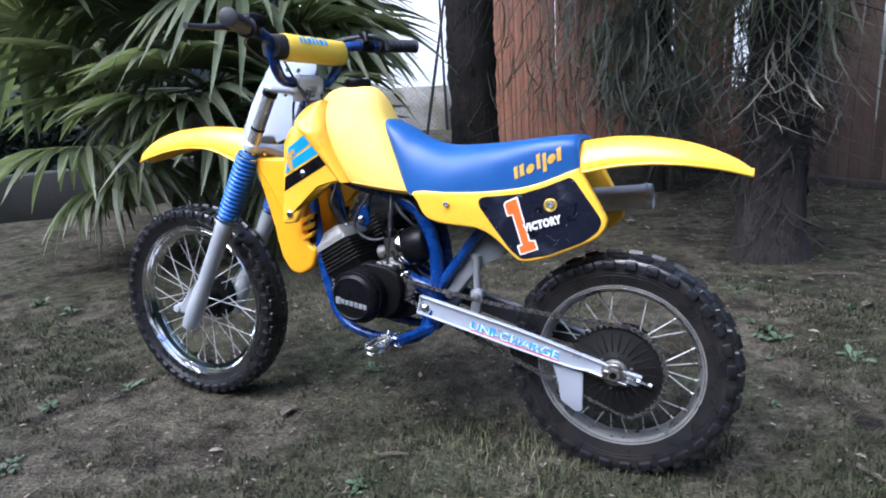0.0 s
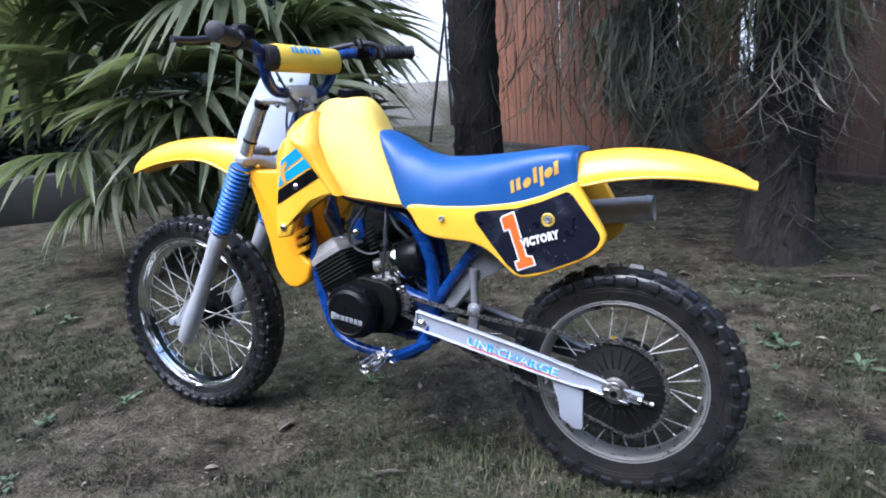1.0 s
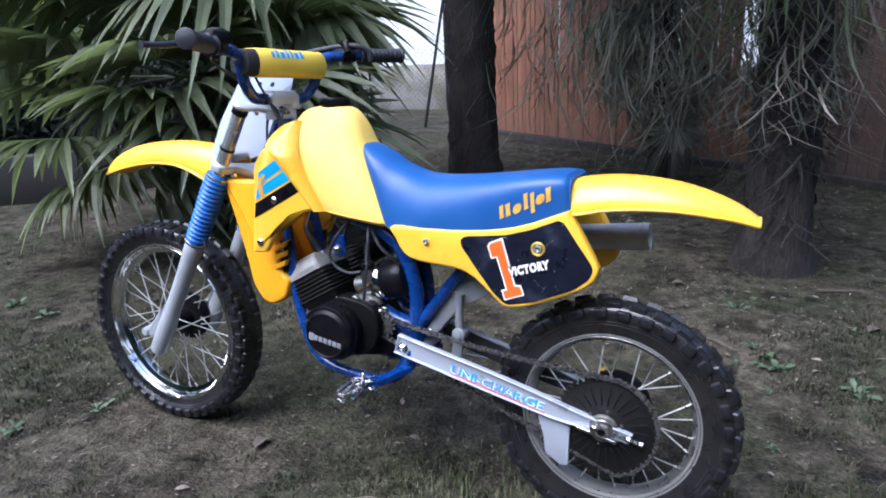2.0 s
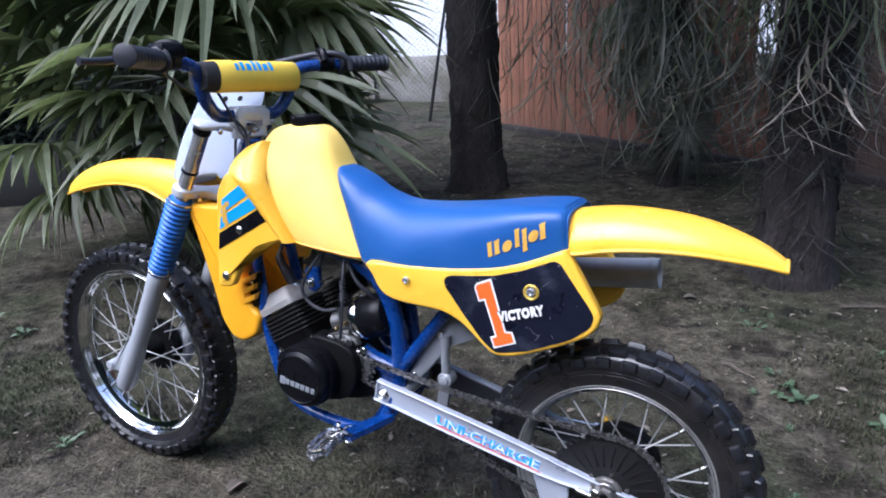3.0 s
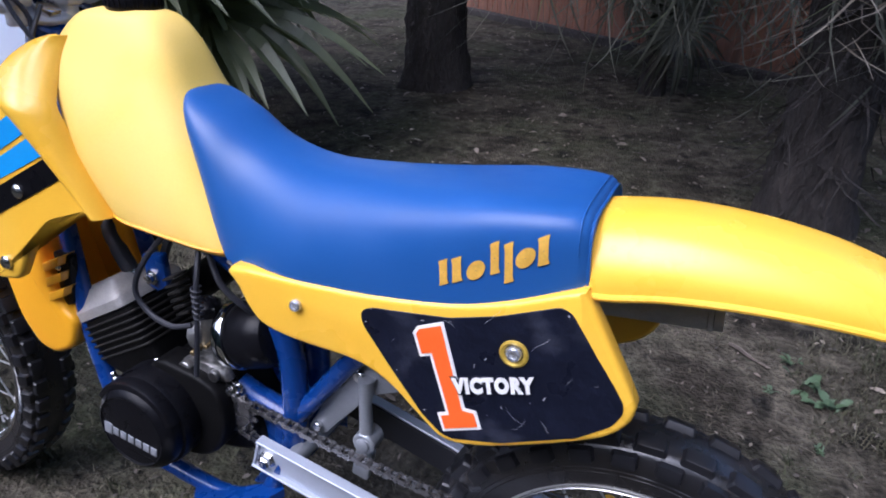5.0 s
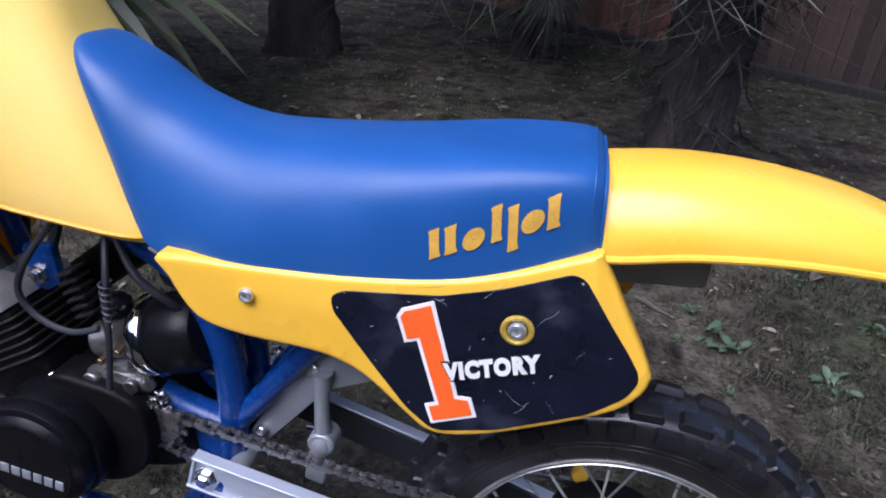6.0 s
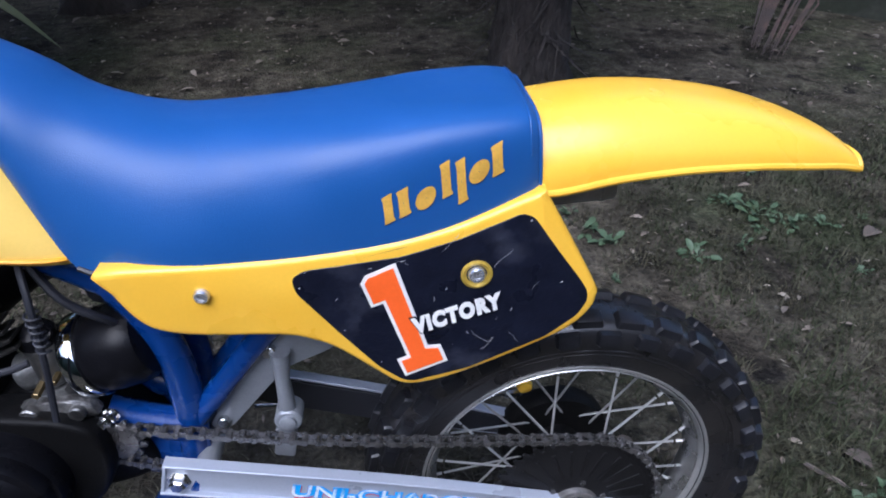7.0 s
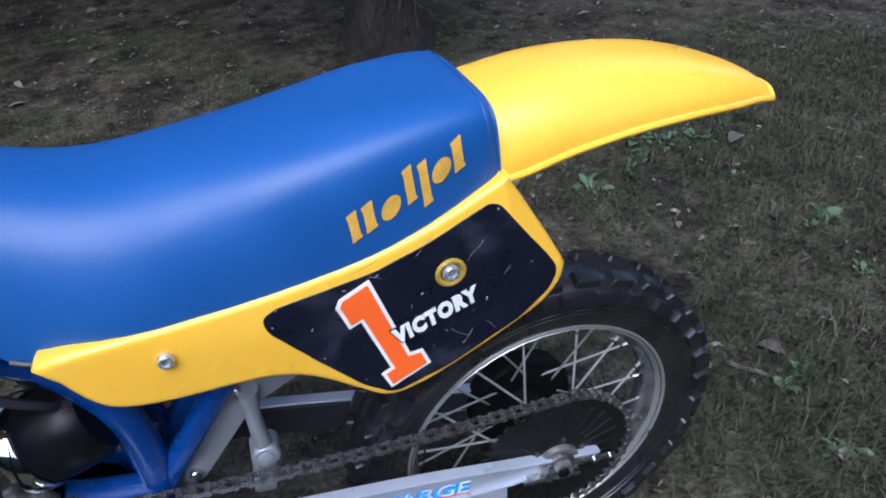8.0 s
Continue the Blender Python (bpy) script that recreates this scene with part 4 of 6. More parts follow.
def shroud(s):
    """Side wing of the tank with its stripes, and the scoop below it."""
    sl = -0.165
    place = lambda x, z, h: (x, s * (0.102 + sl * (x + 0.19) + h - 0.50 * max(0.0, z - 0.732) - 4.0 * max(0.0, z - 0.732) ** 2), z)
    bm = bmesh.new()
    out = corners([(-0.284, 0.753), (-0.299, 0.746), (-0.317, 0.708), (-0.326, 0.60), (-0.333, 0.520), (-0.299, 0.523), (-0.276, 0.566), (-0.238, 0.603), (-0.184, 0.621), (-0.211, 0.657), (-0.232, 0.685), (-0.262, 0.729)], 0.009)
    slab(bm, out, lambda x, z, h: place(x, z, h - 0.014), 0.017, 0.006, 4)
    wing = part("tank_shroud", bm, YELLOW, bike, "yellow plastic shroud with blue and black stripes")
    # upper face, turning in towards the tank
    crease = curve([(-0.252, 0.803, 0), (-0.272, 0.794, 0), (-0.287, 0.774, 0), (-0.291, 0.749, 0), (-0.267, 0.728, 0), (-0.232, 0.684, 0), (-0.211, 0.656, 0), (-0.183, 0.620, 0)], 4)
    seam = curve([(-0.238, 0.802, 0), (-0.238, 0.788, 0), (-0.234, 0.768, 0), (-0.226, 0.742, 0), (-0.215, 0.716, 0), (-0.199, 0.680, 0), (-0.184, 0.652, 0), (-0.167, 0.617, 0)], 4)
    bm = bmesh.new()
    rings = []
    for p, q in zip(crease, seam):
        row = []
        for k in range(9):
            u = k / 8
            m = p.lerp(q, u)
            row.append((m.x, m.y, 0.0045 - 0.012 * u ** 3 + 0.006 * math.sin(math.pi * u)))
        rings.append([Vector(place(x, z, h)) for x, z, h in row] + [Vector(place(x, z, h - 0.010)) for x, z, h in reversed(row)])
    skin(bm, rings)
    part("upper_face", bm, YELLOW, wing, smooth=50)
    for name, mat, pts in (
        ("upper_stripe", SKY_B, [(-0.309, 0.668), (-0.304, 0.697), (-0.259, 0.728), (-0.244, 0.709)]),
        ("lower_stripe", SKY_B, [(-0.315, 0.638), (-0.310, 0.662), (-0.241, 0.704), (-0.226, 0.686)]),
        ("black_stripe", BLACKP, [(-0.317, 0.630), (-0.228, 0.681), (-0.211, 0.660), (-0.321, 0.598)]),
    ):
        bm = bmesh.new()
        slab(bm, pts, lambda x, z, h: place(x, z, h + 0.0032), 0.0008 if name != "black_stripe" else 0.0009, 0.0002, 1)
        part(name, bm, mat, wing)
    for x, z, w, h in ((-0.301, 0.668, 0.010, 0.034), (-0.294, 0.686, 0.010, 0.010), (-0.298, 0.648, 0.009, 0.010)):
        bm = bmesh.new()
        slab(bm, corners([(x - w / 2, z - h / 2), (x + w / 2, z - h / 2 + 0.003), (x + w / 2, z + h / 2 + 0.003), (x - w / 2, z + h / 2)], 0.002), lambda x, z, h: place(x, z, h + 0.0040), 0.0006, 0.0001, 1)
        part("badge_bar", bm, GOLD, wing)
    for x, z in ((-0.272, 0.638), (-0.311, 0.545)):
        bm = bmesh.new()
        p = Vector(place(x, z, 0.002))
        turned(bm, [(0.0085, 0), (0.0085, 0.003), (0.006, 0.0055), (0.002, 0.0062)], p, (0, s, 0), 14)
        part("screw", bm, STEEL, wing)
    # scoop
    bm = bmesh.new()
    so = corners([(-0.449, 0.672), (-0.442, 0.645), (-0.418, 0.57), (-0.397, 0.50), (-0.381, 0.43), (-0.355, 0.393), (-0.325, 0.387), (-0.288, 0.408), (-0.275, 0.45), (-0.300, 0.468), (-0.310, 0.52), (-0.325, 0.60), (-0.338, 0.672)], 0.014)
    slab(bm, so, lambda x, z, h: (x, s * (0.046 + h), z), 0.036, 0.009, 4)
    scoop = part("radiator_scoop", bm, SCOOP_Y, bike, "orange-yellow plastic scoop behind the front wheel")
    bm = bmesh.new()
    for i in range(3):
        slab(bm, [(-0.312, 0.472 + 0.021 * i), (-0.284, 0.486 + 0.021 * i), (-0.280, 0.499 + 0.021 * i), (-0.312, 0.484 + 0.021 * i)], at_y(0.058, side=s), 0.026, 0.002, 2)
    part("louvre", bm, SCOOP_Y, scoop)
    bm = bmesh.new()
    slab(bm, corners([(-0.304, 0.462), (-0.284, 0.470), (-0.275, 0.54), (-0.304, 0.54)], 0.004), at_y(0.060, side=s), 0.012, 0.002, 2)
    part("grille", bm, BLACKP, scoop)


for s in (-1, 1):
    shroud(s)
bm = bmesh.new()
slab(bm, corners([(-0.446, 0.672), (-0.438, 0.645), (-0.413, 0.57), (-0.392, 0.50), (-0.376, 0.435), (-0.352, 0.398), (-0.325, 0.392), (-0.30, 0.404), (-0.34, 0.41), (-0.362, 0.44), (-0.378, 0.50), (-0.400, 0.57), (-0.426, 0.645), (-0.433, 0.672)], 0.004), lambda x, z, h: (x, h - 0.060, z), 0.120, 0.002, 2)
part("scoop_front", bm, SCOOP_Y, bike)


def seat():
    rows = [  # bottom x, z, top x, z, half width at the bottom
        (-0.097, 0.744, -0.099, 0.750, 0.008), (-0.095, 0.737, -0.102, 0.754, 0.025), (-0.088, 0.720, -0.100, 0.757, 0.040), (-0.072, 0.693, -0.092, 0.755, 0.054), (-0.053, 0.658, -0.073, 0.747, 0.065), (-0.036, 0.622, -0.049, 0.736, 0.073), (-0.018, 0.592, -0.020, 0.719, 0.079),
        (0.016, 0.588, 0.020, 0.703, 0.087), (0.060, 0.588, 0.060, 0.696, 0.0945), (0.120, 0.590, 0.120, 0.697, 0.0925), (0.190, 0.596, 0.190, 0.702, 0.0895), (0.250, 0.608, 0.255, 0.709, 0.0865), (0.310, 0.626, 0.312, 0.714, 0.081), (0.346, 0.640, 0.342, 0.713, 0.075), (0.355, 0.645, 0.351, 0.706, 0.070),
    ]
    b = curve([(r[0], r[1], r[4]) for r in rows], 3)
    t = curve([(r[2], r[3], 0) for r in rows], 3)
    rings = []
    for p, q in zip(b, t):
        ring = []
        for j in range(33):
            a = math.pi * j / 32
            c, s = math.cos(a), math.sin(a)
            back, mid = min(1.0, max(0.0, (p.x - 0.06) / 0.20)), min(1.0, max(0.0, (p.x + 0.07) / 0.06))
            wide = (1.0 - 0.08 * mid + 0.14 * back) if c < 0 else 1.0
            y = -p.z * wide * math.copysign(abs(c) ** (0.52 + 0.18 * mid - 0.28 * back), c)
            v = abs(s) ** (0.62 + 0.28 * mid - 0.62 * back)
            ring.append(V(p.x + (q.x - p.x) * v, y, p.y + (q.y - p.y) * v))
        rings.append(ring)
    bm = bmesh.new()
    skin(bm, rings)
    bm.normal_update()
    found = surface(bm)
    st = part("seat", bm, SEAT_B, bike, "blue vinyl saddle", 50)
    bm = bmesh.new()
    n = len(rings) - 4
    tube(bm, [q + V(0.001, 0, 0) for q in rings[n]][1:-1], 0.0008, 6)
    part("seam", bm, SEAT_B, st)
    bm = bmesh.new()
    tube(bm, [q + V(0.0005, 0, 0) for q in rings[-1]], 0.0016, 8)
    part("piping", bm, SEAT_B, st)

    # shadow line between saddle and side panel, drawn as a thin black strip
    for e in (0, -1):
        bm = bmesh.new()
        tube(bm, [r[e] + V(0, -0.001 if e == 0 else 0.001, 0.0015) for r in rings[18:-3]], 0.0024, 6)
        part("edging", bm, GRIP, st, "black strip drawn as the shadow line under the saddle cover")

    # gold maker's mark as plain rounded slanted shapes
    o, du, dv = V(0.226, 0, 0.627), V(0.866, 0, 0.40), V(-0.08, 0, 0.99)

    def lay(a, bb):
        p = o + du * a + dv * bb
        q, nrm = found((p.x, -0.3, p.z), (0, 1, 0))
        return q - V(0, 0.0012, 0)

    def blob(rim):
        """A thin printed shape following the saddle."""
        n = len(rim)
        cu, cv = sum(p[0] for p in rim) / n, sum(p[1] for p in rim) / n
        bm = bmesh.new()
        skin(bm, [[lay(cu + (u - cu) * k, cv + (v - cv) * k) for u, v in rim] for k in (1.0, 0.66, 0.33, 0.04)], False)
        part("mark_shape", bm, GOLD, st, "worn gold printed mark")

    def stem(u, v0, v1, w):
        """A slanted stroke with swollen ends."""
        pts = [(u - w * 0.62, v0), (u + w * 0.72, v0 + 0.0006), (u + w * 0.50, v0 + 0.004), (u + w * 0.50, v1 - 0.004), (u + w * 0.62, v1), (u - w * 0.66, v1 - 0.0010), (u - w * 0.50, v1 - 0.0045), (u - w * 0.50, v0 + 0.004)]
        blob(corners(pts, 0.0020, 3))

    def disc(u, v, a, b):
        blob([(u + a * math.cos(t) + 0.12 * b * math.sin(t), v + b * math.sin(t)) for t in [2 * math.pi * k / 20 for k in range(20)]])

    for u, v0, v1, w in ((0.0075, 0.0, 0.0250, 0.0082), (0.0215, -0.0002, 0.0240, 0.0092), (0.0600, -0.0010, 0.0290, 0.0080), (0.0735, -0.0125, 0.0250, 0.0078), (0.1060, -0.0040, 0.0225, 0.0092)):
        stem(u, v0, v1, w)
    for u in (0.0410, 0.0895):
        disc(u, 0.0070, 0.0094, 0.0090)


seat()


def side_panel(s):
    base = 0.102 if s < 0 else 0.142  # the far panel stands out over the silencer
    put = lambda x, z, h: (x, s * (base - 0.048 * x + h), z)
    out = [(0.002, 0.6005), (0.010, 0.579), (0.0235, 0.554), (0.0405, 0.540), (0.0755, 0.532), (0.135, 0.527), (0.163, 0.519), (0.186, 0.505), (0.2195, 0.475), (0.235, 0.463), (0.254, 0.460), (0.290, 0.468), (0.348, 0.491), (0.390, 0.512), (0.408, 0.531), (0.4125, 0.546), (0.4095, 0.558), (0.381, 0.610), (0.360, 0.646), (0.352, 0.650), (0.292, 0.6265), (0.238, 0.6125), (0.16, 0.6035), (0.084, 0.601)]
    bm = bmesh.new()
    slab(bm, round_outline(out, 3), lambda x, z, h: put(x, z, h - 0.024), 0.024, 0.006, 5)
    pn = part("side_panel", bm, YELLOW, bike, "yellow side panel with a black number decal", 60)
    bm = bmesh.new()
    dec = corners([(0.151, 0.586), (0.162, 0.5925), (0.190, 0.595), (0.240, 0.600), (0.287, 0.6130), (0.339, 0.634), (0.349, 0.630), (0.374, 0.594), (0.393, 0.568), (0.402, 0.5535), (0.403, 0.544), (0.396, 0.529), (0.368, 0.507), (0.297, 0.477), (0.249, 0.4668), (0.239, 0.469), (0.218, 0.4865), (0.187, 0.526), (0.153, 0.572)], 0.006)
    slab(bm, dec, lambda x, z, h: put(x, z, h + 0.0002), 0.0011, 0.0004, 1)
    part("decal", bm, DECAL, pn, "scuffed black decal")
    for x, z, r in ((0.080, 0.5755, 0.0066), (0.303, 0.579, 0.0078)):
        bm = bmesh.new()
        p = Vector(put(x, z, 0.0005))
        turned(bm, [(r, 0), (r, 0.003), (r * 0.8, 0.005), (r * 0.5, 0.0052), (r * 0.42, 0.0035), (0.001, 0.0035)], p, (0, s, 0), 18)
        part("screw", bm, STANCHION, pn)
    bm = bmesh.new()
    p = Vector(put(0.303, 0.579, 0.001))
    turned(bm, [(0.0135, -0.001), (0.0135, 0.0015), (0.0115, 0.0025), (0.0088, 0.0008), (0.0088, -0.001)], p, (0, s, 0), 26)
    part("screw_collar", bm, COLLAR, pn, "dull worn brass-yellow collar")
    # big figure, white edge below, orange above
    fig = [(0.2062, 0.5770), (0.2100, 0.5845), (0.2355, 0.5952), (0.2615, 0.5075), (0.2728, 0.5075), (0.2793, 0.4885), (0.2410, 0.4740), (0.2340, 0.4940), (0.2428, 0.4975), (0.2240, 0.5560), (0.2140, 0.5525)]
    for name, mat, d, h in (("figure_edge", PRINT_W, 0.0, 0.0015), ("figure", ORANGE, 0.0032, 0.0023)):
        bm = bmesh.new()
        slab(bm, inset(fig, d), lambda x, z, hh, h=h: put(x, z, h + hh), 0.0007, 0.0001, 1)
        part(name, bm, mat, pn, "orange figure one with white edge" if name == "figure" else "")
    wu, wv = Vector((0.960, 0.280)), Vector((-0.20, 0.980))
    w0 = Vector((0.2500, 0.5215))

    def word(px, pz, h, lift):
        q = w0 + wu * px + wv * pz
        return put(q.x, q.y, lift + h)
    for name, mat, lift, bold, grow in (("word_edge", DECAL, 0.0032, 0.14, 0.0014), ("word", PRINT_W, 0.0038, 0.068, 0.0)):
        print_text("VICTORY", (0.0805 + 2 * grow, 0.0180 + 2 * grow), mat, name, pn, lambda x, z, h, lift=lift, grow=grow: word(x - grow, z - grow, h, lift), 0.0002, bold, "white printed capitals" if name == "word" else "", 1.16)
    # scratches on the decal
    rng = random.Random(11)
    bm = bmesh.new()
    for i in range(16):
        x, z = rng.uniform(0.17, 0.385), rng.uniform(0.50, 0.60)
        if z > 0.597 + 0.2 * (x - 0.2) or z < 0.476 + max(0.0, 0.23 - x) * 1.35 + max(0.0, x - 0.25) * 0.45 or x > 0.395 - 0.7 * max(0.0, z - 0.56):
            continue
        ln, an = rng.uniform(0.0008, 0.0045), rng.uniform(0, 3.14)
        d = Vector((math.cos(an), math.sin(an)))
        nn = Vector((-d.y, d.x)) * rng.uniform(0.0001, 0.0003)
        c = Vector((x, z))
        slab(bm, [tuple(c - d * ln / 2 - nn), tuple(c + d * ln / 2 - nn), tuple(c + d * ln / 2 + nn), tuple(c - d * ln / 2 + nn)], lambda x, z, h: put(x, z, h + 0.0012), 0.0004, 0.00005, 1)
    # long hairline cracks and nicks along the edge
    for x, z, ln, an in ((0.318, 0.585, 0.022, 1.0), (0.300, 0.520, 0.024, -1.25), (0.309, 0.498, 0.018, 0.5), (0.274, 0.603, 0.020, 0.35), (0.246, 0.592, 0.012, 2.2), (0.352, 0.560, 0.010, 1.4), (0.334, 0.515, 0.014, -0.9), (0.205, 0.575, 0.014, -0.5)):
        pts, c = [], Vector((x, z))
        for k in range(7):
            pts.append(tuple(c))
            an += rng.gauss(0, 0.22)
            c = c + Vector((math.cos(an), math.sin(an))) * ln / 6
        tube(bm, [put(px, pz, 0.0013) for px, pz in pts], 0.00013, 4)
    for k in range(4):
        i = rng.randrange(len(dec))
        x, z = inset(dec, rng.uniform(0.001, 0.006))[i]
        r = rng.uniform(0.0004, 0.0012)
        slab(bm, [(x + r * math.cos(t) * rng.uniform(0.5, 1.2), z + r * math.sin(t)) for t in (0, 1.05, 2.1, 3.14, 4.2, 5.25)], lambda x, z, h: put(x, z, h + 0.0012), 0.0003, 0.00005, 1)
    tagged(part("scratch", bm, SCUFF, pn, "fine pale scratches"), kind="stuff")


for s in (-1, 1):
    side_panel(s)


def mudguard(name, rows, lip, label, mat=None):
    """rows: x, z of the crown, z of the side edge, half width."""
    pts = curve([(r[0], r[1], r[2]) for r in rows], 5)
    wid = curve([(r[3], 0, 0) for r in rows], 5)
    rings = []
    for p, w in zip(pts, wid):
        ring = []
        for j in range(25):
            u = -1 + 2 * j / 24
            k = 1 - (1 - abs(u) ** 3.1) ** 0.75
            ring.append(V(p.x, w.x * u * (1 - 0.05 * u * u), p.y - (p.y - p.z) * k))
        rings.append(ring)
    inner = [[q + V(0, -0.0025 * (1 if q.y > 0 else -1) * (abs(q.y) / max(1e-4, w.x)), -0.003) for q in r] for r, w in zip(rings, wid)]
    bm = bmesh.new()
    k = len(rings[0])
    loops = [r + list(reversed(i)) for r, i in zip(rings, inner)]
    skin(bm, loops)
    g = part(name, bm, mat or YELLOW, bike, label, 60)
    bm = bmesh.new()
    edge = [r[0] for r in rings] + [q for q in rings[-1][1:-1]] + [r[-1] for r in reversed(rings)]
    tube(bm, edge, lip, 8)
    part("rolled_edge", bm, mat or YELLOW, g)
    return g


mudguard("rear_mudguard", [(0.335, 0.699, 0.643, 0.075), (0.37, 0.705, 0.645, 0.078), (0.42, 0.710, 0.655, 0.078), (0.48, 0.708, 0.660, 0.075), (0.54, 0.699, 0.659, 0.069), (0.59, 0.684, 0.653, 0.058), (0.63, 0.667, 0.645, 0.041), (0.655, 0.651, 0.638, 0.031), (0.662, 0.645, 0.635, 0.025)], 0.0032, "long yellow plastic rear mudguard")
mudguard("front_mudguard", [(-0.910, 0.668, 0.655, 0.020), (-0.888, 0.690, 0.660, 0.036), (-0.84, 0.717, 0.672, 0.046), (-0.77, 0.738, 0.687, 0.052), (-0.69, 0.748, 0.696, 0.054), (-0.61, 0.749, 0.691, 0.055), (-0.54, 0.742, 0.666, 0.056), (-0.47, 0.727, 0.634, 0.056)], 0.0028, "yellow plastic front mudguard", YELLOW)


# front fork, yokes, bars
FORK_D = V(-0.480, 0, -0.877).normalized()
FORK_T = V(-0.366, 0, 0.842)


def fork_leg(s):
    y = s * 0.086
    p = lambda d: FORK_T + FORK_D * d + V(0, y, 0)
    bm = bmesh.new()
    rod(bm, p(0.004), p(0.46), 0.0155, seg=20)
    leg = part("fork_leg", bm, STANCHION, bike, "telescopic fork leg with blue rubber gaiter")
    bm = bmesh.new()
    prof = []
    n = 15
    for i in range(n):
        h = 0.188 + 0.174 * i / n
        dh = 0.174 / n
        big = 0.0285 - 0.002 * i / n
        prof += [(big - 0.006, h), (big - 0.001, h + dh * 0.28), (big, h + dh * 0.5), (big - 0.001, h + dh * 0.72)]
    prof = [(0.017, 0.180), (0.0225, 0.183)] + prof + [(0.0225, 0.364), (0.0235, 0.366), (0.0235, 0.374), (0.018, 0.376)]
    turned(bm, prof, FORK_T + V(0, y, 0), FORK_D, 28)
    part("gaiter", bm, BOOT_B, leg, "blue ribbed rubber gaiter")
    for h in (0.187, 0.368):
        bm = bmesh.new()
        turned(bm, [(0.0245, h - 0.003), (0.0262, h - 0.002), (0.0262, h + 0.002), (0.0245, h + 0.003)], FORK_T + V(0, y, 0), FORK_D, 24, loop=True)
        part("clip", bm, STEEL, leg)
    bm = bmesh.new()
    q = p(0.368)
    ring = [q + V(0.020, -s * 0.0, 0.0) + V(0.010 * math.cos(a), s * 0.004, 0.008 * math.sin(a)) for a in [2 * math.pi * i / 14 for i in range(14)]]
    tube(bm, ring, 0.0016, 6, loop=True)
    part("cable_ring", bm, STEEL, leg)
    bm = bmesh.new()
    turned(bm, [(0.019, 0.372), (0.0225, 0.378), (0.0225, 0.40), (0.0205, 0.44), (0.0195, 0.58), (0.021, 0.60), (0.023, 0.64), (0.023, 0.700), (0.0205, 0.712), (0.012, 0.716)], FORK_T + V(0, y, 0), FORK_D, 24)
    part("slider", bm, SLIDER, leg, "grey painted fork slider")
    bm = bmesh.new()
    c = V(FW[0], 0, FW[2])
    a = p(0.625)
    slab(bm, corners([(a.x + 0.008, a.z + 0.060), (c.x + 0.012, c.z + 0.016), (c.x - 0.010, c.z + 0.010), (c.x - 0.012, c.z - 0.008), (c.x + 0.012, c.z - 0.014), (a.x - 0.006, a.z - 0.035), (a.x + 0.014, a.z - 0.01)], 0.008), lambda x, z, h: (x, s * (0.072 + h), z), 0.026, 0.006, 3)
    rod(bm, (c.x, s * 0.060, c.z), (c.x, s * 0.104, c.z), 0.0105, seg=14)
    part("axle_lug", bm, SLIDER, leg)
    bm = bmesh.new()
    turned(bm, [(0.0158, 0.016), (0.0176, 0.018), (0.0176, 0.028), (0.0158, 0.030)], FORK_T + V(0, y, 0), FORK_D, 20)
    part("cap", bm, BLACKP, leg)
    bm = bmesh.new()
    h = 0.112
    turned(bm, [(0.0158, h), (0.0172, h + 0.001), (0.0172, h + 0.005), (0.0158, h + 0.006)], FORK_T + V(0, y, 0), FORK_D, 20)
    part("cable_clip", bm, BLACKP, leg)


for s in (-1, 1):
    fork_leg(s)


def yoke(d, thick, label):
    c = FORK_T + FORK_D * d
    back = V(0.876, 0, -0.482)
    turn = Matrix((back, (0, 1, 0), -FORK_D)).transposed()
    bm = bmesh.new()
    out = round_outline([(-0.020, -0.086), (-0.012, -0.106), (0.012, -0.106), (0.021, -0.088), (0.028, -0.052), (0.058, -0.022), (0.058, 0.022), (0.028, 0.052), (0.021, 0.088), (0.012, 0.106), (-0.012, 0.106), (-0.020, 0.086), (0.002, 0.05), (0.012, 0.0), (0.002, -0.05)])
    slab(bm, out, lambda x, y, h: tuple(c + turn @ V(x, y, h - thick / 2)), thick, 0.004, 3)
    y = part("fork_yoke", bm, YOKE, bike, label)
    for s in (-1, 1):
        bm = bmesh.new()
        rod(bm, c + turn @ V(0.020, s * 0.066, -thick * 0.2), c + turn @ V(0.034, s * 0.074, -thick * 0.2), 0.005, seg=6)
        part("bolt", bm, STEEL, y)
    bm = bmesh.new()
    turned(bm, [(0.016, thick * 0.4), (0.016, thick * 0.5 + 0.008), (0.012, thick * 0.5 + 0.01)], c + turn @ V(0.042, 0, 0), -FORK_D, 6)
    part("bolt", bm, STEEL, y)


yoke(0.008, 0.009, "grey alloy upper fork yoke")
yoke(0.162, 0.019, "grey alloy lower fork yoke")


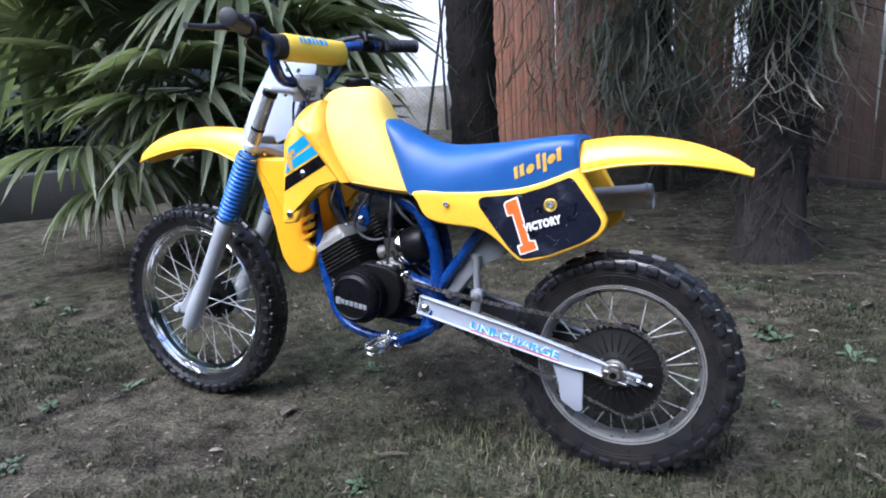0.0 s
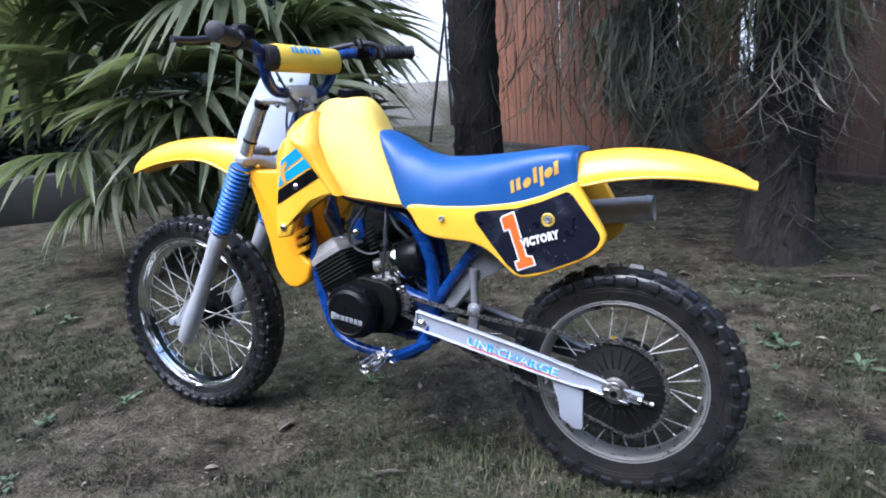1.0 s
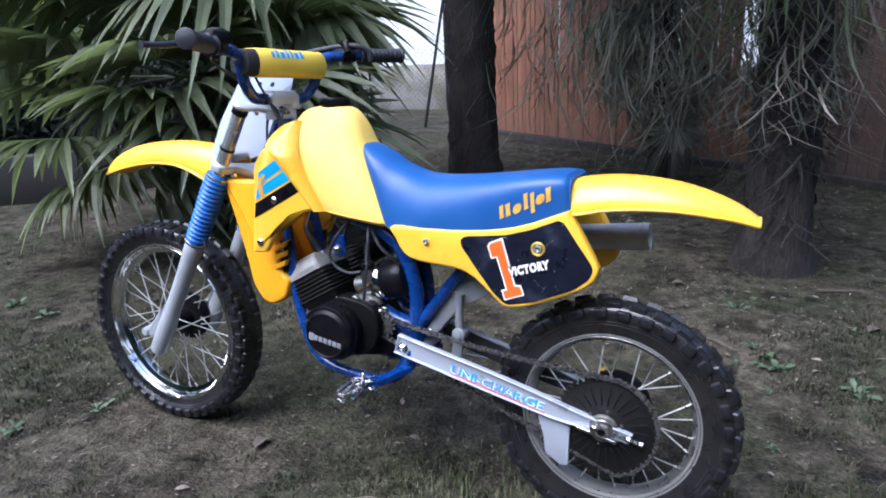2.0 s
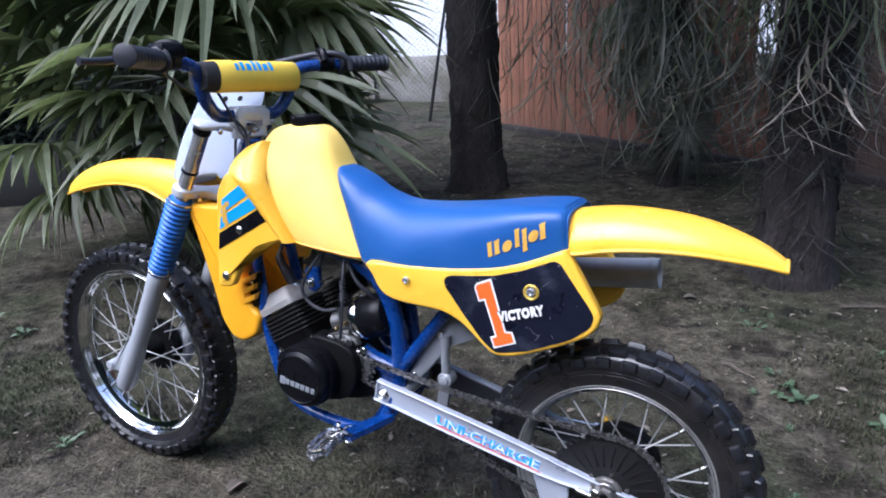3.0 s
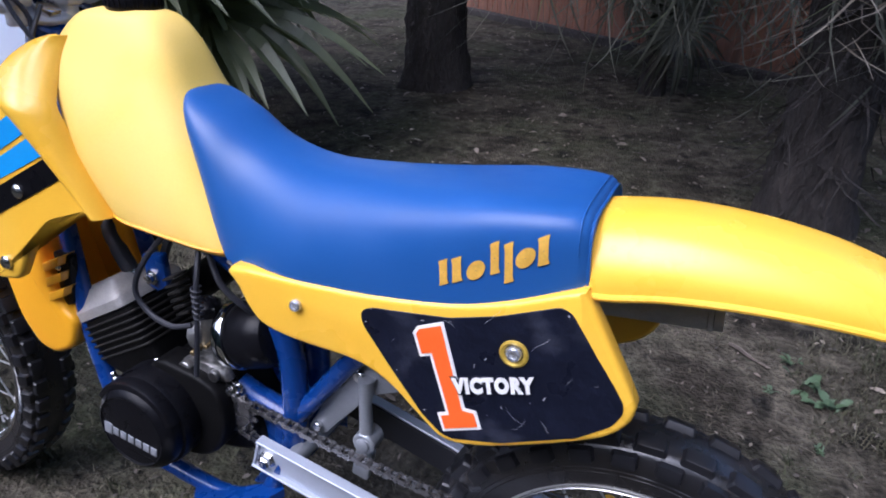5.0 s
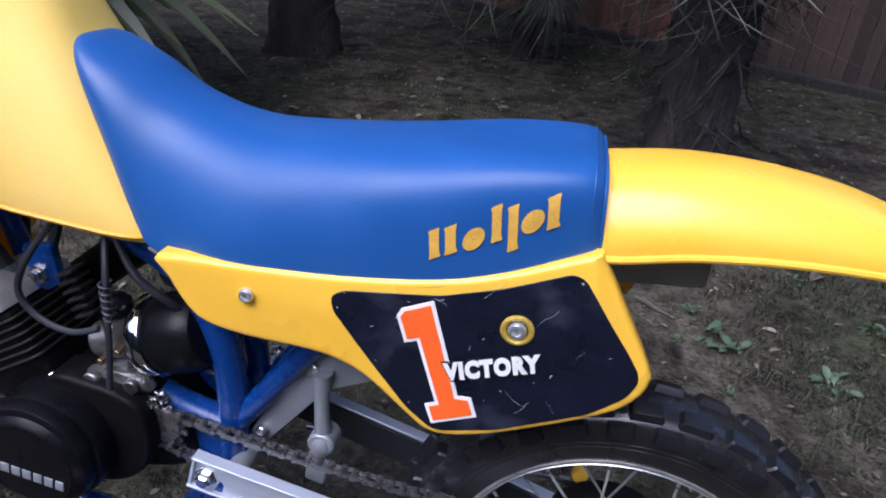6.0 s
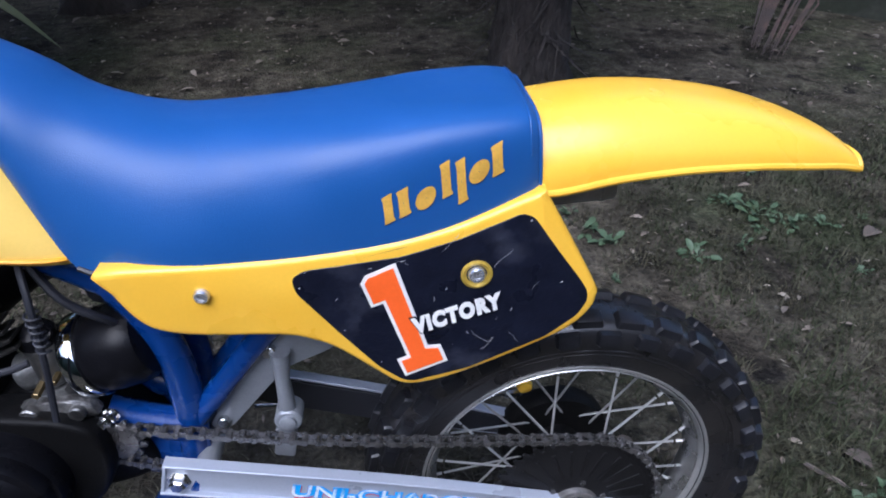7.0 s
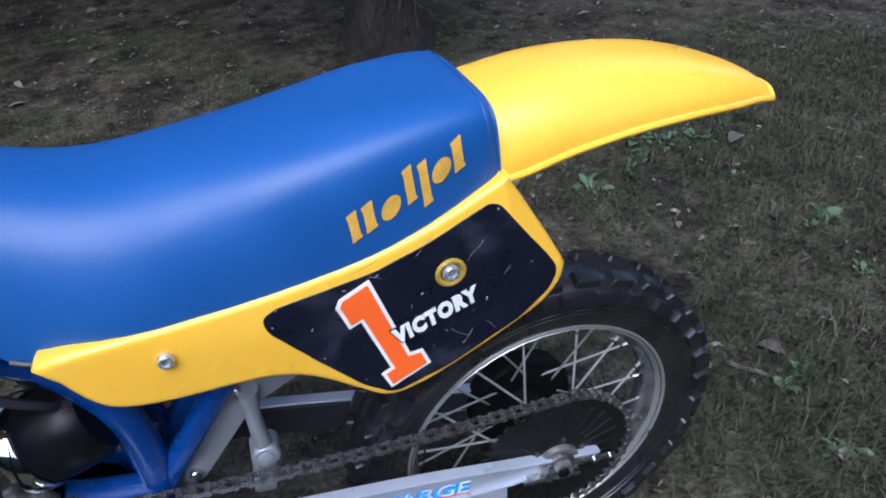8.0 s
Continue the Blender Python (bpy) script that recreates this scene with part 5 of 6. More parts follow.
def handlebar():
    st = radians(5)
    mid = V(-0.335, 0, 0.848)
    R = Matrix.Rotation(-st, 3, "Z")

    def w(x, y, z):
        return mid + R @ V(x, y, z)
    bar = []
    for s in (-1, 1):
        side = [w(0, s * 0.0, 0), w(0, s * 0.055, 0.0), w(0.0, s * 0.082, 0.006), w(0.006, s * 0.108, 0.035), w(0.010, s * 0.120, 0.074), w(0.016, s * 0.142, 0.093), w(0.037, s * 0.20, 0.100), w(0.060, s * 0.25, 0.102), w(0.105, s * 0.326, 0.104)]
        bar.append(side)
    bm = bmesh.new()
    tube(bm, curve(list(reversed(bar[0])) + bar[1][1:], 6), 0.0128, 16)
    hb = part("handlebar", bm, FRAME_B, bike, "blue motocross handlebar with a padded crossbar")
    bm = bmesh.new()
    rod(bm, w(0.012, -0.118, 0.078), w(0.012, 0.118, 0.078), 0.0075, seg=12)
    part("crossbar", bm, FRAME_B, hb)
    bm = bmesh.new()
    block(bm, w(0.001, 0.0, 0.003), (0.036, 0.074, 0.030), R, 0.008)
    part("clamp_bridge", bm, YOKE, hb, "silver alloy clamp bridge")
    for s in (-1, 1):
        bm = bmesh.new()
        block(bm, w(0.0, s * 0.032, -0.006), (0.038, 0.024, 0.036), R, 0.006)
        rod(bm, w(0.012, s * 0.032, 0.0), w(0.012, s * 0.032, 0.018), 0.0045, seg=6)
        rod(bm, w(-0.012, s * 0.032, 0.0), w(-0.012, s * 0.032, 0.018), 0.0045, seg=6)
        rod(bm, w(0.0, s * 0.032, -0.045), w(0.0, s * 0.032, -0.01), 0.012, seg=12)
        part("bar_clamp", bm, YOKE, hb)
    # pad
    bm = bmesh.new()
    ring = round_outline([(-0.028, -0.024), (0.0, -0.030), (0.026, -0.026), (0.034, 0.0), (0.024, 0.026), (0.0, 0.030), (-0.024, 0.026), (-0.032, 0.0)])
    ys = [-0.099, -0.092, -0.05, 0.0, 0.05, 0.108, 0.113]
    ks = [0.90, 1, 1, 1.0, 1, 1, 0.92]
    skin(bm, [[w(0.012 + x * k, y, 0.075 + z * k) for x, z in ring] for y, k in zip(ys, ks)])
    bm.normal_update()
    pad_found = surface(bm)
    pad = part("bar_pad", bm, PAD_Y, hb, "yellow vinyl crossbar pad")
    bm = bmesh.new()
    skin(bm, [[w(0.012 + x * k, y, 0.075 + z * k) for x, z in ring] for y, k in ((-0.124, 0.80), (-0.119, 0.88), (-0.097, 0.94))])
    part("pad_foam", bm, FOAM, pad)
    u = -0.060
    for wd, hh in ((0.008, 0.016), (0.009, 0.02), (0.012, 0.016), (0.008, 0.026), (0.008, 0.022), (0.012, 0.016), (0.009, 0.021)):
        def on_pad(a, b):
            c, way = w(0.012, a, 0.075), R @ V(math.cos(0.32 + b * 0.8), 0, math.sin(0.32 + b * 0.8))
            q, nrm = pad_found(c + way * 0.1, -way)
            return q + way * 0.0007
        bm = bmesh.new()
        skin(bm, [[on_pad(u + wd * i / 2, hh / 0.03 * k / 4) for i in range(3)] for k in range(5)], False, False)
        part("mark_bar", bm, SKY_B, pad)
        u += wd + 0.005
    # grips, levers
    for s in (-1, 1):
        a, b = w(0.052, s * 0.232, 0.1015), w(0.108, s * 0.330, 0.1040)
        d = b - a
        h = d.length
        bm = bmesh.new()
        prof = [(0.012, -0.004), (0.022, -0.003), (0.022, 0.002), (0.0165, 0.004)]
        for i in range(9):
            z = 0.006 + (h - 0.012) * i / 9
            e = (h - 0.012) / 9
            prof += [(0.0158, z), (0.0174, z + e * 0.25), (0.0174, z + e * 0.75), (0.0158, z + e * 0.95)]
        prof += [(0.0185, h - 0.004), (0.0185, h), (0.014, h + 0.002)]
        turned(bm, prof, a, d, 20)
        part("grip", bm, GRIP, hb, "black rubber grip")
        dn = d.normalized()
        m = w(0.038, s * 0.200, 0.101)
        bm = bmesh.new()
        rod(bm, m - dn * 0.018, m + dn * 0.018, 0.0165, seg=16)
        block(bm, m + V(-0.018, 0, 0.004), (0.04, 0.036, 0.026), R, 0.006)
        block(bm, m + V(-0.032, s * 0.016, 0.006), (0.03, 0.03, 0.018), R, 0.005)
        if s < 0:
            block(bm, m + V(0.004, -0.008, 0.016), (0.044, 0.05, 0.026), R, 0.008)
        tube(bm, curve([m + V(0.012, -s * 0.018, 0.006), m + V(0.004, -s * 0.014, 0.026), m + V(-0.016, s * 0.0, 0.027), m + V(-0.034, s * 0.012, 0.014)], 4), 0.0085, 8)
        perch = part("lever_perch", bm, BLACKP, hb)
        bm = bmesh.new()
        lv = curve([m + V(-0.036, s * 0.010, 0.006), m + V(-0.052, s * 0.035, 0.006), m + V(-0.056, s * 0.08, 0.0), m + V(-0.060 if s < 0 else -0.02, s * 0.128, -0.002)], 5)
        k = len(lv)
        tube(bm, lv, [0.0085 - 0.003 * i / k for i in range(k - 1)] + [0.0075], 10)
        part("lever", bm, GRIP, perch, "black lever")
    bm = bmesh.new()
    tube(bm, curve([(-0.375, 0.145, 0.953), (-0.31, 0.185, 0.968), (-0.262, 0.210, 0.971), (-0.240, 0.226, 0.958), (-0.236, 0.230, 0.936)], 5), 0.0075, 10)
    part("brake_bracket", bm, GRIP, hb)
    # cables
    for pts, r in (
        ([w(0.03, -0.20, 0.09), w(-0.035, -0.15, 0.075), w(0.0, -0.075, 0.015), w(0.028, -0.035, -0.035), w(0.035, -0.06, -0.12), w(0.06, -0.04, -0.18)], 0.0030),
        ([w(0.0, -0.10, 0.09), w(0.012, -0.065, 0.02), w(0.045, -0.055, -0.04), w(0.075, -0.04, -0.085)], 0.0028),
        ([w(0.03, 0.20, 0.09), w(-0.045, 0.13, 0.08), w(-0.06, 0.03, -0.02), w(-0.05, 0.0, -0.10)], 0.0030),
        ([w(0.03, -0.02, -0.02), w(0.04, -0.05, -0.07), w(0.045, -0.058, -0.13), w(0.075, -0.05, -0.19)], 0.0028),
    ):
        bm = bmesh.new()
        tube(bm, curve(pts, 8), r, 7)
        part("cable", bm, GRIP, hb)
    return w


handlebar()
# white number plate in front of the fork
bm = bmesh.new()
fw = V(-0.876, 0, 0.482)
PLATE_O = FORK_T + fw * 0.028
plate = corners([(-0.062, 0.072), (0.078, 0.072), (0.095, 0.04), (0.104, -0.06), (0.096, -0.15), (0.05, -0.175), (-0.05, -0.175), (-0.096, -0.15), (-0.102, -0.06), (-0.080, 0.04)], 0.022)
slab(bm, plate, lambda y, d, h: tuple(PLATE_O - FORK_D * d + fw * (h + 0.35 * (0.01 - y * y * 2)) + V(0, y, 0)), 0.004, 0.0015, 2)
np_ = part("number_plate", bm, WHITE, bike, "blank white front number plate")
for y in (-0.02, 0.022):
    bm = bmesh.new()
    p = PLATE_O - FORK_D * 0.03 - fw * 0.002 + V(0, y, 0)
    turned(bm, [(0.006, 0), (0.006, 0.003), (0.003, 0.005)], p, -fw, 12)
    part("rivet", bm, CASE, np_)


# ---- the garden ----
def ground_z(x, y):
    """Height of the ground: gentle unevenness, a slow rise towards the fence."""
    n = noise.noise(Vector((x * 0.8, y * 0.8, 0))) * 0.022 + noise.noise(Vector((x * 3.1, y * 3.1, 5))) * 0.008
    near = min(1.0, max(0.12, (abs(y) - 0.25) / 1.2)) if -1.3 < x < 1.0 else 1.0
    return n * near


def ground():
    xs = np.unique(np.concatenate([np.linspace(-60, -7, 12), np.linspace(-7, 5, 150), np.linspace(5, 60, 12)]))
    ys = np.unique(np.concatenate([np.linspace(-60, -3.5, 12), np.linspace(-3.5, 9, 150), np.linspace(9, 80, 12)]))
    verts = [(x, y, ground_z(x, y)) for y in ys for x in xs]
    k = len(xs)
    faces = [(j * k + i, j * k + i + 1, (j + 1) * k + i + 1, (j + 1) * k + i) for j in range(len(ys) - 1) for i in range(k - 1)]
    me = bpy.data.meshes.new("ground")
    me.from_pydata(verts, [], faces)
    me.polygons.foreach_set("use_smooth", [True] * len(faces))
    me.materials.append(SOIL)
    return tagged(new("ground", me), "dark soil with thin patchy lawn", "ground", kind="structure")


ground()


def leaf_mesh(name, strips, mat, label, category):
    """One object from many bent strips: each a list of (point, half-width vector)."""
    verts, faces = [], []
    for st in strips:
        b = len(verts)
        for p, h in st:
            verts += [p - h, p + h]
        for i in range(len(st) - 1):
            faces.append((b + 2 * i, b + 2 * i + 1, b + 2 * i + 3, b + 2 * i + 2))
    me = bpy.data.meshes.new(name)
    me.from_pydata([tuple(v) for v in verts], [], faces)
    me.materials.append(mat)
    ob = new(name, me)
    return tagged(ob, label, category, kind="stuff") if label else ob


def patch(x, y):
    return 0.5 + 0.5 * noise.noise(Vector((x * 0.9 + 7, y * 0.9, 2))) + 0.35 * noise.noise(Vector((x * 3.3, y * 3.3, 9))) + 0.45 * noise.noise(Vector((x * 13, y * 13, 4)))


def grass():
    rng = random.Random(21)
    strips, fresh = [], []
    while len(strips) < 125000:
        r = rng.random()
        if r < 0.62:
            x, y = rng.uniform(-1.9, 2.3), rng.uniform(-1.1, 1.5)
        else:
            x, y = rng.uniform(-4.0, 3.4), rng.uniform(-1.2, 4.2)
        bare = 0.85 if y > 1.6 else (0.60 if y > 0.15 else 0.50)
        lush = min(1.0, max(0.0, (x - 0.45) / 0.35)) if y < 1.3 else 0.0  # thicker turf behind the rear wheel
        bare -= 0.29 * lush
        if patch(x, y) < bare * rng.uniform(0.75, 1.2):
            continue
        h = rng.uniform(0.005, 0.020) * (1.2 if y < 0.2 else 0.8) * (1 + 0.5 * lush) * (2.0 if rng.random() < 0.035 else 1)
        a = rng.uniform(0, 6.283)
        lean = rng.uniform(0.3, 1.5)
        d = Vector((math.cos(a), math.sin(a), 0))
        w = Vector((-d.y, d.x, 0)) * rng.uniform(0.0008, 0.0019)
        p = Vector((x, y, ground_z(x, y) - 0.002))
        strips.append([(p, w), (p + d * h * lean * 0.4 + Vector((0, 0, h * 0.7)), w * 0.8), (p + d * h * lean + Vector((0, 0, h)), w * 0.15)])
    for k in range(34):  # taller tufts
        cx, cy, n = rng.uniform(-0.7, 0.75), rng.uniform(-0.62, -0.12), rng.randint(14, 38)
        for i in range(n):
            x, y, h, a = cx + rng.gauss(0, 0.022), cy + rng.gauss(0, 0.022), rng.uniform(0.010, 0.030), rng.uniform(0, 6.283)
            d = Vector((math.cos(a), math.sin(a), 0)) * rng.uniform(0.1, 0.7)
            w = Vector((-math.sin(a), math.cos(a), 0)) * rng.uniform(0.0009, 0.0018)
            p = Vector((x, y, ground_z(x, y) - 0.002))
            strips.append([(p, w), (p + d * h * 0.35 + Vector((0, 0, h * 0.6)), w * 0.85), (p + d * h * 0.9 + Vector((0, 0, h)), w * 0.15)])
    for k in range(30):  # longer grass beside the rear wheel
        cx, cy = rng.gauss(0.20, 0.10), rng.gauss(-0.04, 0.055)
        for i in range(rng.randint(20, 45)):
            x, y, h, a = cx + rng.gauss(0, 0.03), cy + rng.gauss(0, 0.03), rng.uniform(0.010, 0.036), rng.uniform(0, 6.283)
            d = Vector((math.cos(a), math.sin(a), 0)) * rng.uniform(0.1, 0.8)
            w = Vector((-math.sin(a), math.cos(a), 0)) * rng.uniform(0.0009, 0.0017)
            p = Vector((x, y, ground_z(x, y) - 0.002))
            fresh.append([(p, w), (p + d * h * 0.35 + Vector((0, 0, h * 0.6)), w * 0.85), (p + d * h * 0.9 + Vector((0, 0, h)), w * 0.15)])
    leaf_mesh("tall_grass", fresh, FRESH, "longer fresh green grass beside the rear wheel", "grass")
    leaf_mesh("grass", strips, GRASS, "short thin greyish-green lawn grass", "grass")


grass()


def litter():
    rng = random.Random(5)
    strips = []
    for i in range(9000):
        x, y = (rng.uniform(-3.2, 3.2), rng.uniform(1.0, 4.6)) if rng.random() < 0.55 else (rng.uniform(-1.6, 2.6), rng.uniform(-1.0, 1.7))
        s = rng.uniform(0.0025, 0.009) * (2.0 if rng.random() < 0.08 else 1) * (1.5 if y > 1.7 else 1)
        a = rng.uniform(0, 6.283)
        d, w = Vector((math.cos(a), math.sin(a), rng.uniform(-0.1, 0.2))) * s, Vector((-math.sin(a), math.cos(a), rng.uniform(-0.5, 0.5))) * s * rng.uniform(0.15, 0.5)
        p = Vector((x, y, ground_z(x, y) + 0.006))
        strips.append([(p - d, w * 0.2), (p - d * 0.3 + Vector((0, 0, s * 0.25)), w), (p + d * 0.4 + Vector((0, 0, s * 0.2)), w * 0.9), (p + d, w * 0.1)])
    leaf_mesh("leaf_litter", strips, LITTER, "small dry fallen leaves on the soil", "fallen leaves")


litter()


def dry_grass():
    """Straw and dead blades lying matted on the soil."""
    rng = random.Random(33)
    strips = []
    while len(strips) < 20000:
        x, y = (rng.uniform(-1.6, 2.2), rng.uniform(-1.1, 1.7)) if rng.random() < 0.8 else (rng.uniform(-3.2, 3.2), rng.uniform(1.2, 4.4))
        if x > 0.55 and y < 1.5 and rng.random() < 0.9:
            continue
        if noise.noise(Vector((x * 4.5, y * 4.5, 21))) + 0.5 * noise.noise(Vector((x * 1.3, y * 1.3, 3))) < rng.uniform(-0.25, 0.35):
            continue
        a, ln = rng.uniform(0, 6.283), rng.uniform(0.010, 0.038) * (1.7 if rng.random() < 0.06 else 1)
        bend = rng.gauss(0, 0.28)
        z = ground_z(x, y) + 0.004
        p, row = Vector((x, y, z)), []
        w0 = rng.uniform(0.0004, 0.0008)
        for k in range(4):
            d = Vector((math.cos(a), math.sin(a), 0))
            row.append((p + V(0, 0, 0.006 * math.sin(k * 1.05) * rng.random()), Vector((-d.y, d.x, 0)) * w0 * (1, 1, 0.8, 0.3)[k]))
            p = p + d * ln / 3
            a += bend / 3
        strips.append(row)
    leaf_mesh("dry_grass", strips, STRAW, "pale dead grass matted on the soil", "dry grass")


dry_grass()


def leaf_blades():
    """Three small weed leaves of length 1, from a narrow stalk to a blunt tip."""
    out = []
    for k, w in enumerate((0.17, 0.24, 0.13)):
        bm = bmesh.new()
        rows = []
        for u, f, z in ((0.02, 0.15, 0.0), (0.3, 0.35, 0.16), (0.5, 0.95, 0.26), (0.72, 1.0, 0.30), (0.9, 0.6, 0.27), (1.0, 0.08, 0.22)):
            rows.append([V(u, -w * f, z + 0.04), V(u, 0, z), V(u, w * f, z + 0.04)])
        skin(bm, rows, False, False)
        ob = part("leaf", bm, WEED)
        out.append(ob.data)
        bpy.data.objects.remove(ob)
    return out


BLADES = leaf_blades()


def weed(x, y, size, seed, label):
    rng = random.Random(seed)
    th = thing("weed", label, "weed", pose(x, y, ground_z(x, y)), "weeds in the lawn")
    for i in range(rng.randint(9, 17)):
        ob = new("leaf", BLADES[rng.randrange(3)])
        ob.parent = th
        ob.matrix_basis = pose(rng.gauss(0, size * 0.18), rng.gauss(0, size * 0.18), 0, rng.uniform(-20, 20), rng.uniform(-30, 12), rng.uniform(0, 360)) @ Matrix.Scale(size * rng.uniform(0.35, 0.9), 4)
    return th


def stick(x, y, ln, ang, mat, label, name="twig"):
    bm = bmesh.new()
    rng = random.Random(int(x * 100))
    pts = [Vector((ln * (u - 0.5), rng.uniform(-0.004, 0.004), 0.004 + rng.uniform(0, 0.003))) for u in (0, 0.3, 0.6, 1.0)]
    tube(bm, curve(pts, 3), [0.004] * 7 + [0.002] * 3, 6)
    ob = part(name, bm, mat)
    ob.matrix_world = pose(x, y, ground_z(x, y) + 0.006, 0, 0, ang)
    return tagged(ob, label, "twig")


def fallen_leaf(x, y, size, ang, label):
    bm = bmesh.new()
    rows = []
    for i in range(7):
        u = i / 6
        w = math.sin(math.pi * min(1, u * 1.05 + 0.02)) ** 0.8 * 0.32 * size + 0.0006
        z = 0.12 * size * math.sin(u * 3)
        rows.append([V((u - 0.5) * size, -w, z + w * 0.5), V((u - 0.5) * size, 0, z), V((u - 0.5) * size, w, z + w * 0.4)])
    skin(bm, rows, False, False)
    ob = part("fallen_leaf", bm, LITTER, None)
    ob.matrix_world = pose(x, y, ground_z(x, y) + 0.008, 0, 0, ang)
    return tagged(ob, label, "leaf", "fallen leaves")


# ---- fan palms ----
def fan_mesh(seed, count=26, size=0.5, droop=0.5, narrow=1.0):
    """A fan leaf with its stalk; the stalk runs from the origin along +x, length 1 stalk + fan."""
    rng = random.Random(seed)
    bm = bmesh.new()
    tube(bm, [(0, 0, 0), (0.25, 0, 0.02), (0.5, 0, 0.0)], [0.011, 0.008, 0.006], 6)
    for i in range(count):
        u = -1 + 2 * i / (count - 1)
        a = u * radians(118) + rng.uniform(-0.05, 0.05)
        ln = size * (1 - 0.28 * abs(u)) * rng.uniform(0.82, 1.08)
        d = Vector((math.cos(a), math.sin(a), 0.10 * math.cos(a)))
        side = Vector((-math.sin(a), math.cos(a), 0))
        w = 0.0195 * narrow * size / 0.5
        dr = droop * rng.uniform(0.6, 1.5)
        rows = []
        for j in range(8):
            v = j / 7
            p = Vector((0.5, 0, 0)) + d * ln * v * (1 - 0.12 * dr * v) - V(0, 0, ln * dr * 0.55 * max(0, v - 0.35) ** 1.6 * 2.2)
            taper = 1.0 if v < 0.5 else max(0.0, 1.0 - ((v - 0.5) * 2.0) ** 1.5)
            ww = min(w * taper, ln * v * radians(118) / (count - 1) * 1.12) + 0.0006
            rows.append([p - side * ww + V(0, 0, ww * 0.6), p, p + side * ww + V(0, 0, ww * 0.6)])
        skin(bm, rows, False, False)
    me = bpy.data.meshes.new("frond")
    bm.to_mesh(me)
    bm.free()
    me.polygons.foreach_set("use_smooth", [False] * len(me.polygons))
    return me


def with_material(me, mat):
    c = me.copy()
    c.materials.clear()
    c.materials.append(mat)
    return c


FANS = [fan_mesh(31 + i, 22 + 2 * i, 0.60, (0.35, 0.6, 0.9, 1.3)[i], 1.15) for i in range(4)]
G_FANS = [with_material(m, FROND) for m in FANS]
D_FANS = [with_material(fan_mesh(51 + i, 18, 0.46, 1.6, 0.6), DRY) for i in range(3)]
K_FANS = [with_material(fan_mesh(61 + i, 26, 0.46, 1.2, 0.6), DUSKY) for i in range(3)]


def palm(x, y, trunk_r, trunk_h, label, seed, fronds, trunk_label=""):
    """fronds: rows of (meshes, count, lowest z, highest z, lowest and highest pitch, scale, turn from, turn to)."""
    rng = random.Random(seed)
    th = thing("palm_tree", label, "palm tree", pose(x, y, 0))
    bm = bmesh.new()
    rings = []
    n = max(10, int(trunk_h / 0.05))
    for i in range(n + 1):
        z = trunk_h * i / n - 0.05
        flare = 1 + 0.35 * math.exp(-z * 6)
        ring = []
        for j in range(26):
            a = 2 * math.pi * j / 26
            r = trunk_r * flare * (1 + 0.16 * noise.noise(Vector((math.cos(a) * 2.2, math.sin(a) * 2.2, z * 7 + seed))) + 0.08 * (((i + j) % 3) - 1) * 0.6)
            ring.append(V(r * math.cos(a), r * math.sin(a), z))
        rings.append(ring)
    skin(bm, rings)
    rngb = random.Random(seed + 1)
    for i in range(int(90 * trunk_h)):  # old leaf bases and hanging fibres
        z, a = rngb.uniform(0.05, trunk_h), rngb.uniform(0, 6.283)
        d = Vector((math.cos(a), math.sin(a), 0))
        sd = Vector((-d.y, d.x, 0))
        p = d * trunk_r * 0.98 + V(0, 0, z)
        ln = rngb.uniform(0.03, 0.09)
        skin(bm, [[p - sd * 0.012, p + sd * 0.012], [p + d * 0.018 - sd * 0.008 + V(0, 0, -ln * 0.5), p + d * 0.018 + sd * 0.008 + V(0, 0, -ln * 0.5)], [p + d * 0.012 - sd * 0.002 - V(0, 0, ln), p + d * 0.012 + sd * 0.002 - V(0, 0, ln)]], False, False)
    part("trunk", bm, BARK, th, trunk_label, 50)
    for meshes, count, z0, z1, p0, p1, sc, t0, t1 in fronds:
        for i in range(count):
            u = (i + rng.random()) / count
            z = z0 + (z1 - z0) * rng.random()
            k = (z - z0) / max(1e-6, z1 - z0)
            ob = new("frond", meshes[rng.randrange(len(meshes))])
            ob.parent = th
            s = sc * rng.uniform(0.8, 1.15)
            yaw = t0 + (t1 - t0) * u + rng.uniform(-12, 12)
            pitch = p0 + (p1 - p0) * k + rng.uniform(-14, 14)
            ob.matrix_basis = pose(0, 0, z) @ pose(0, 0, 0, 0, 0, yaw) @ pose(trunk_r * 0.6, 0, 0, rng.uniform(-35, 35), -pitch, 0) @ Matrix.Scale(s, 4)
    return th


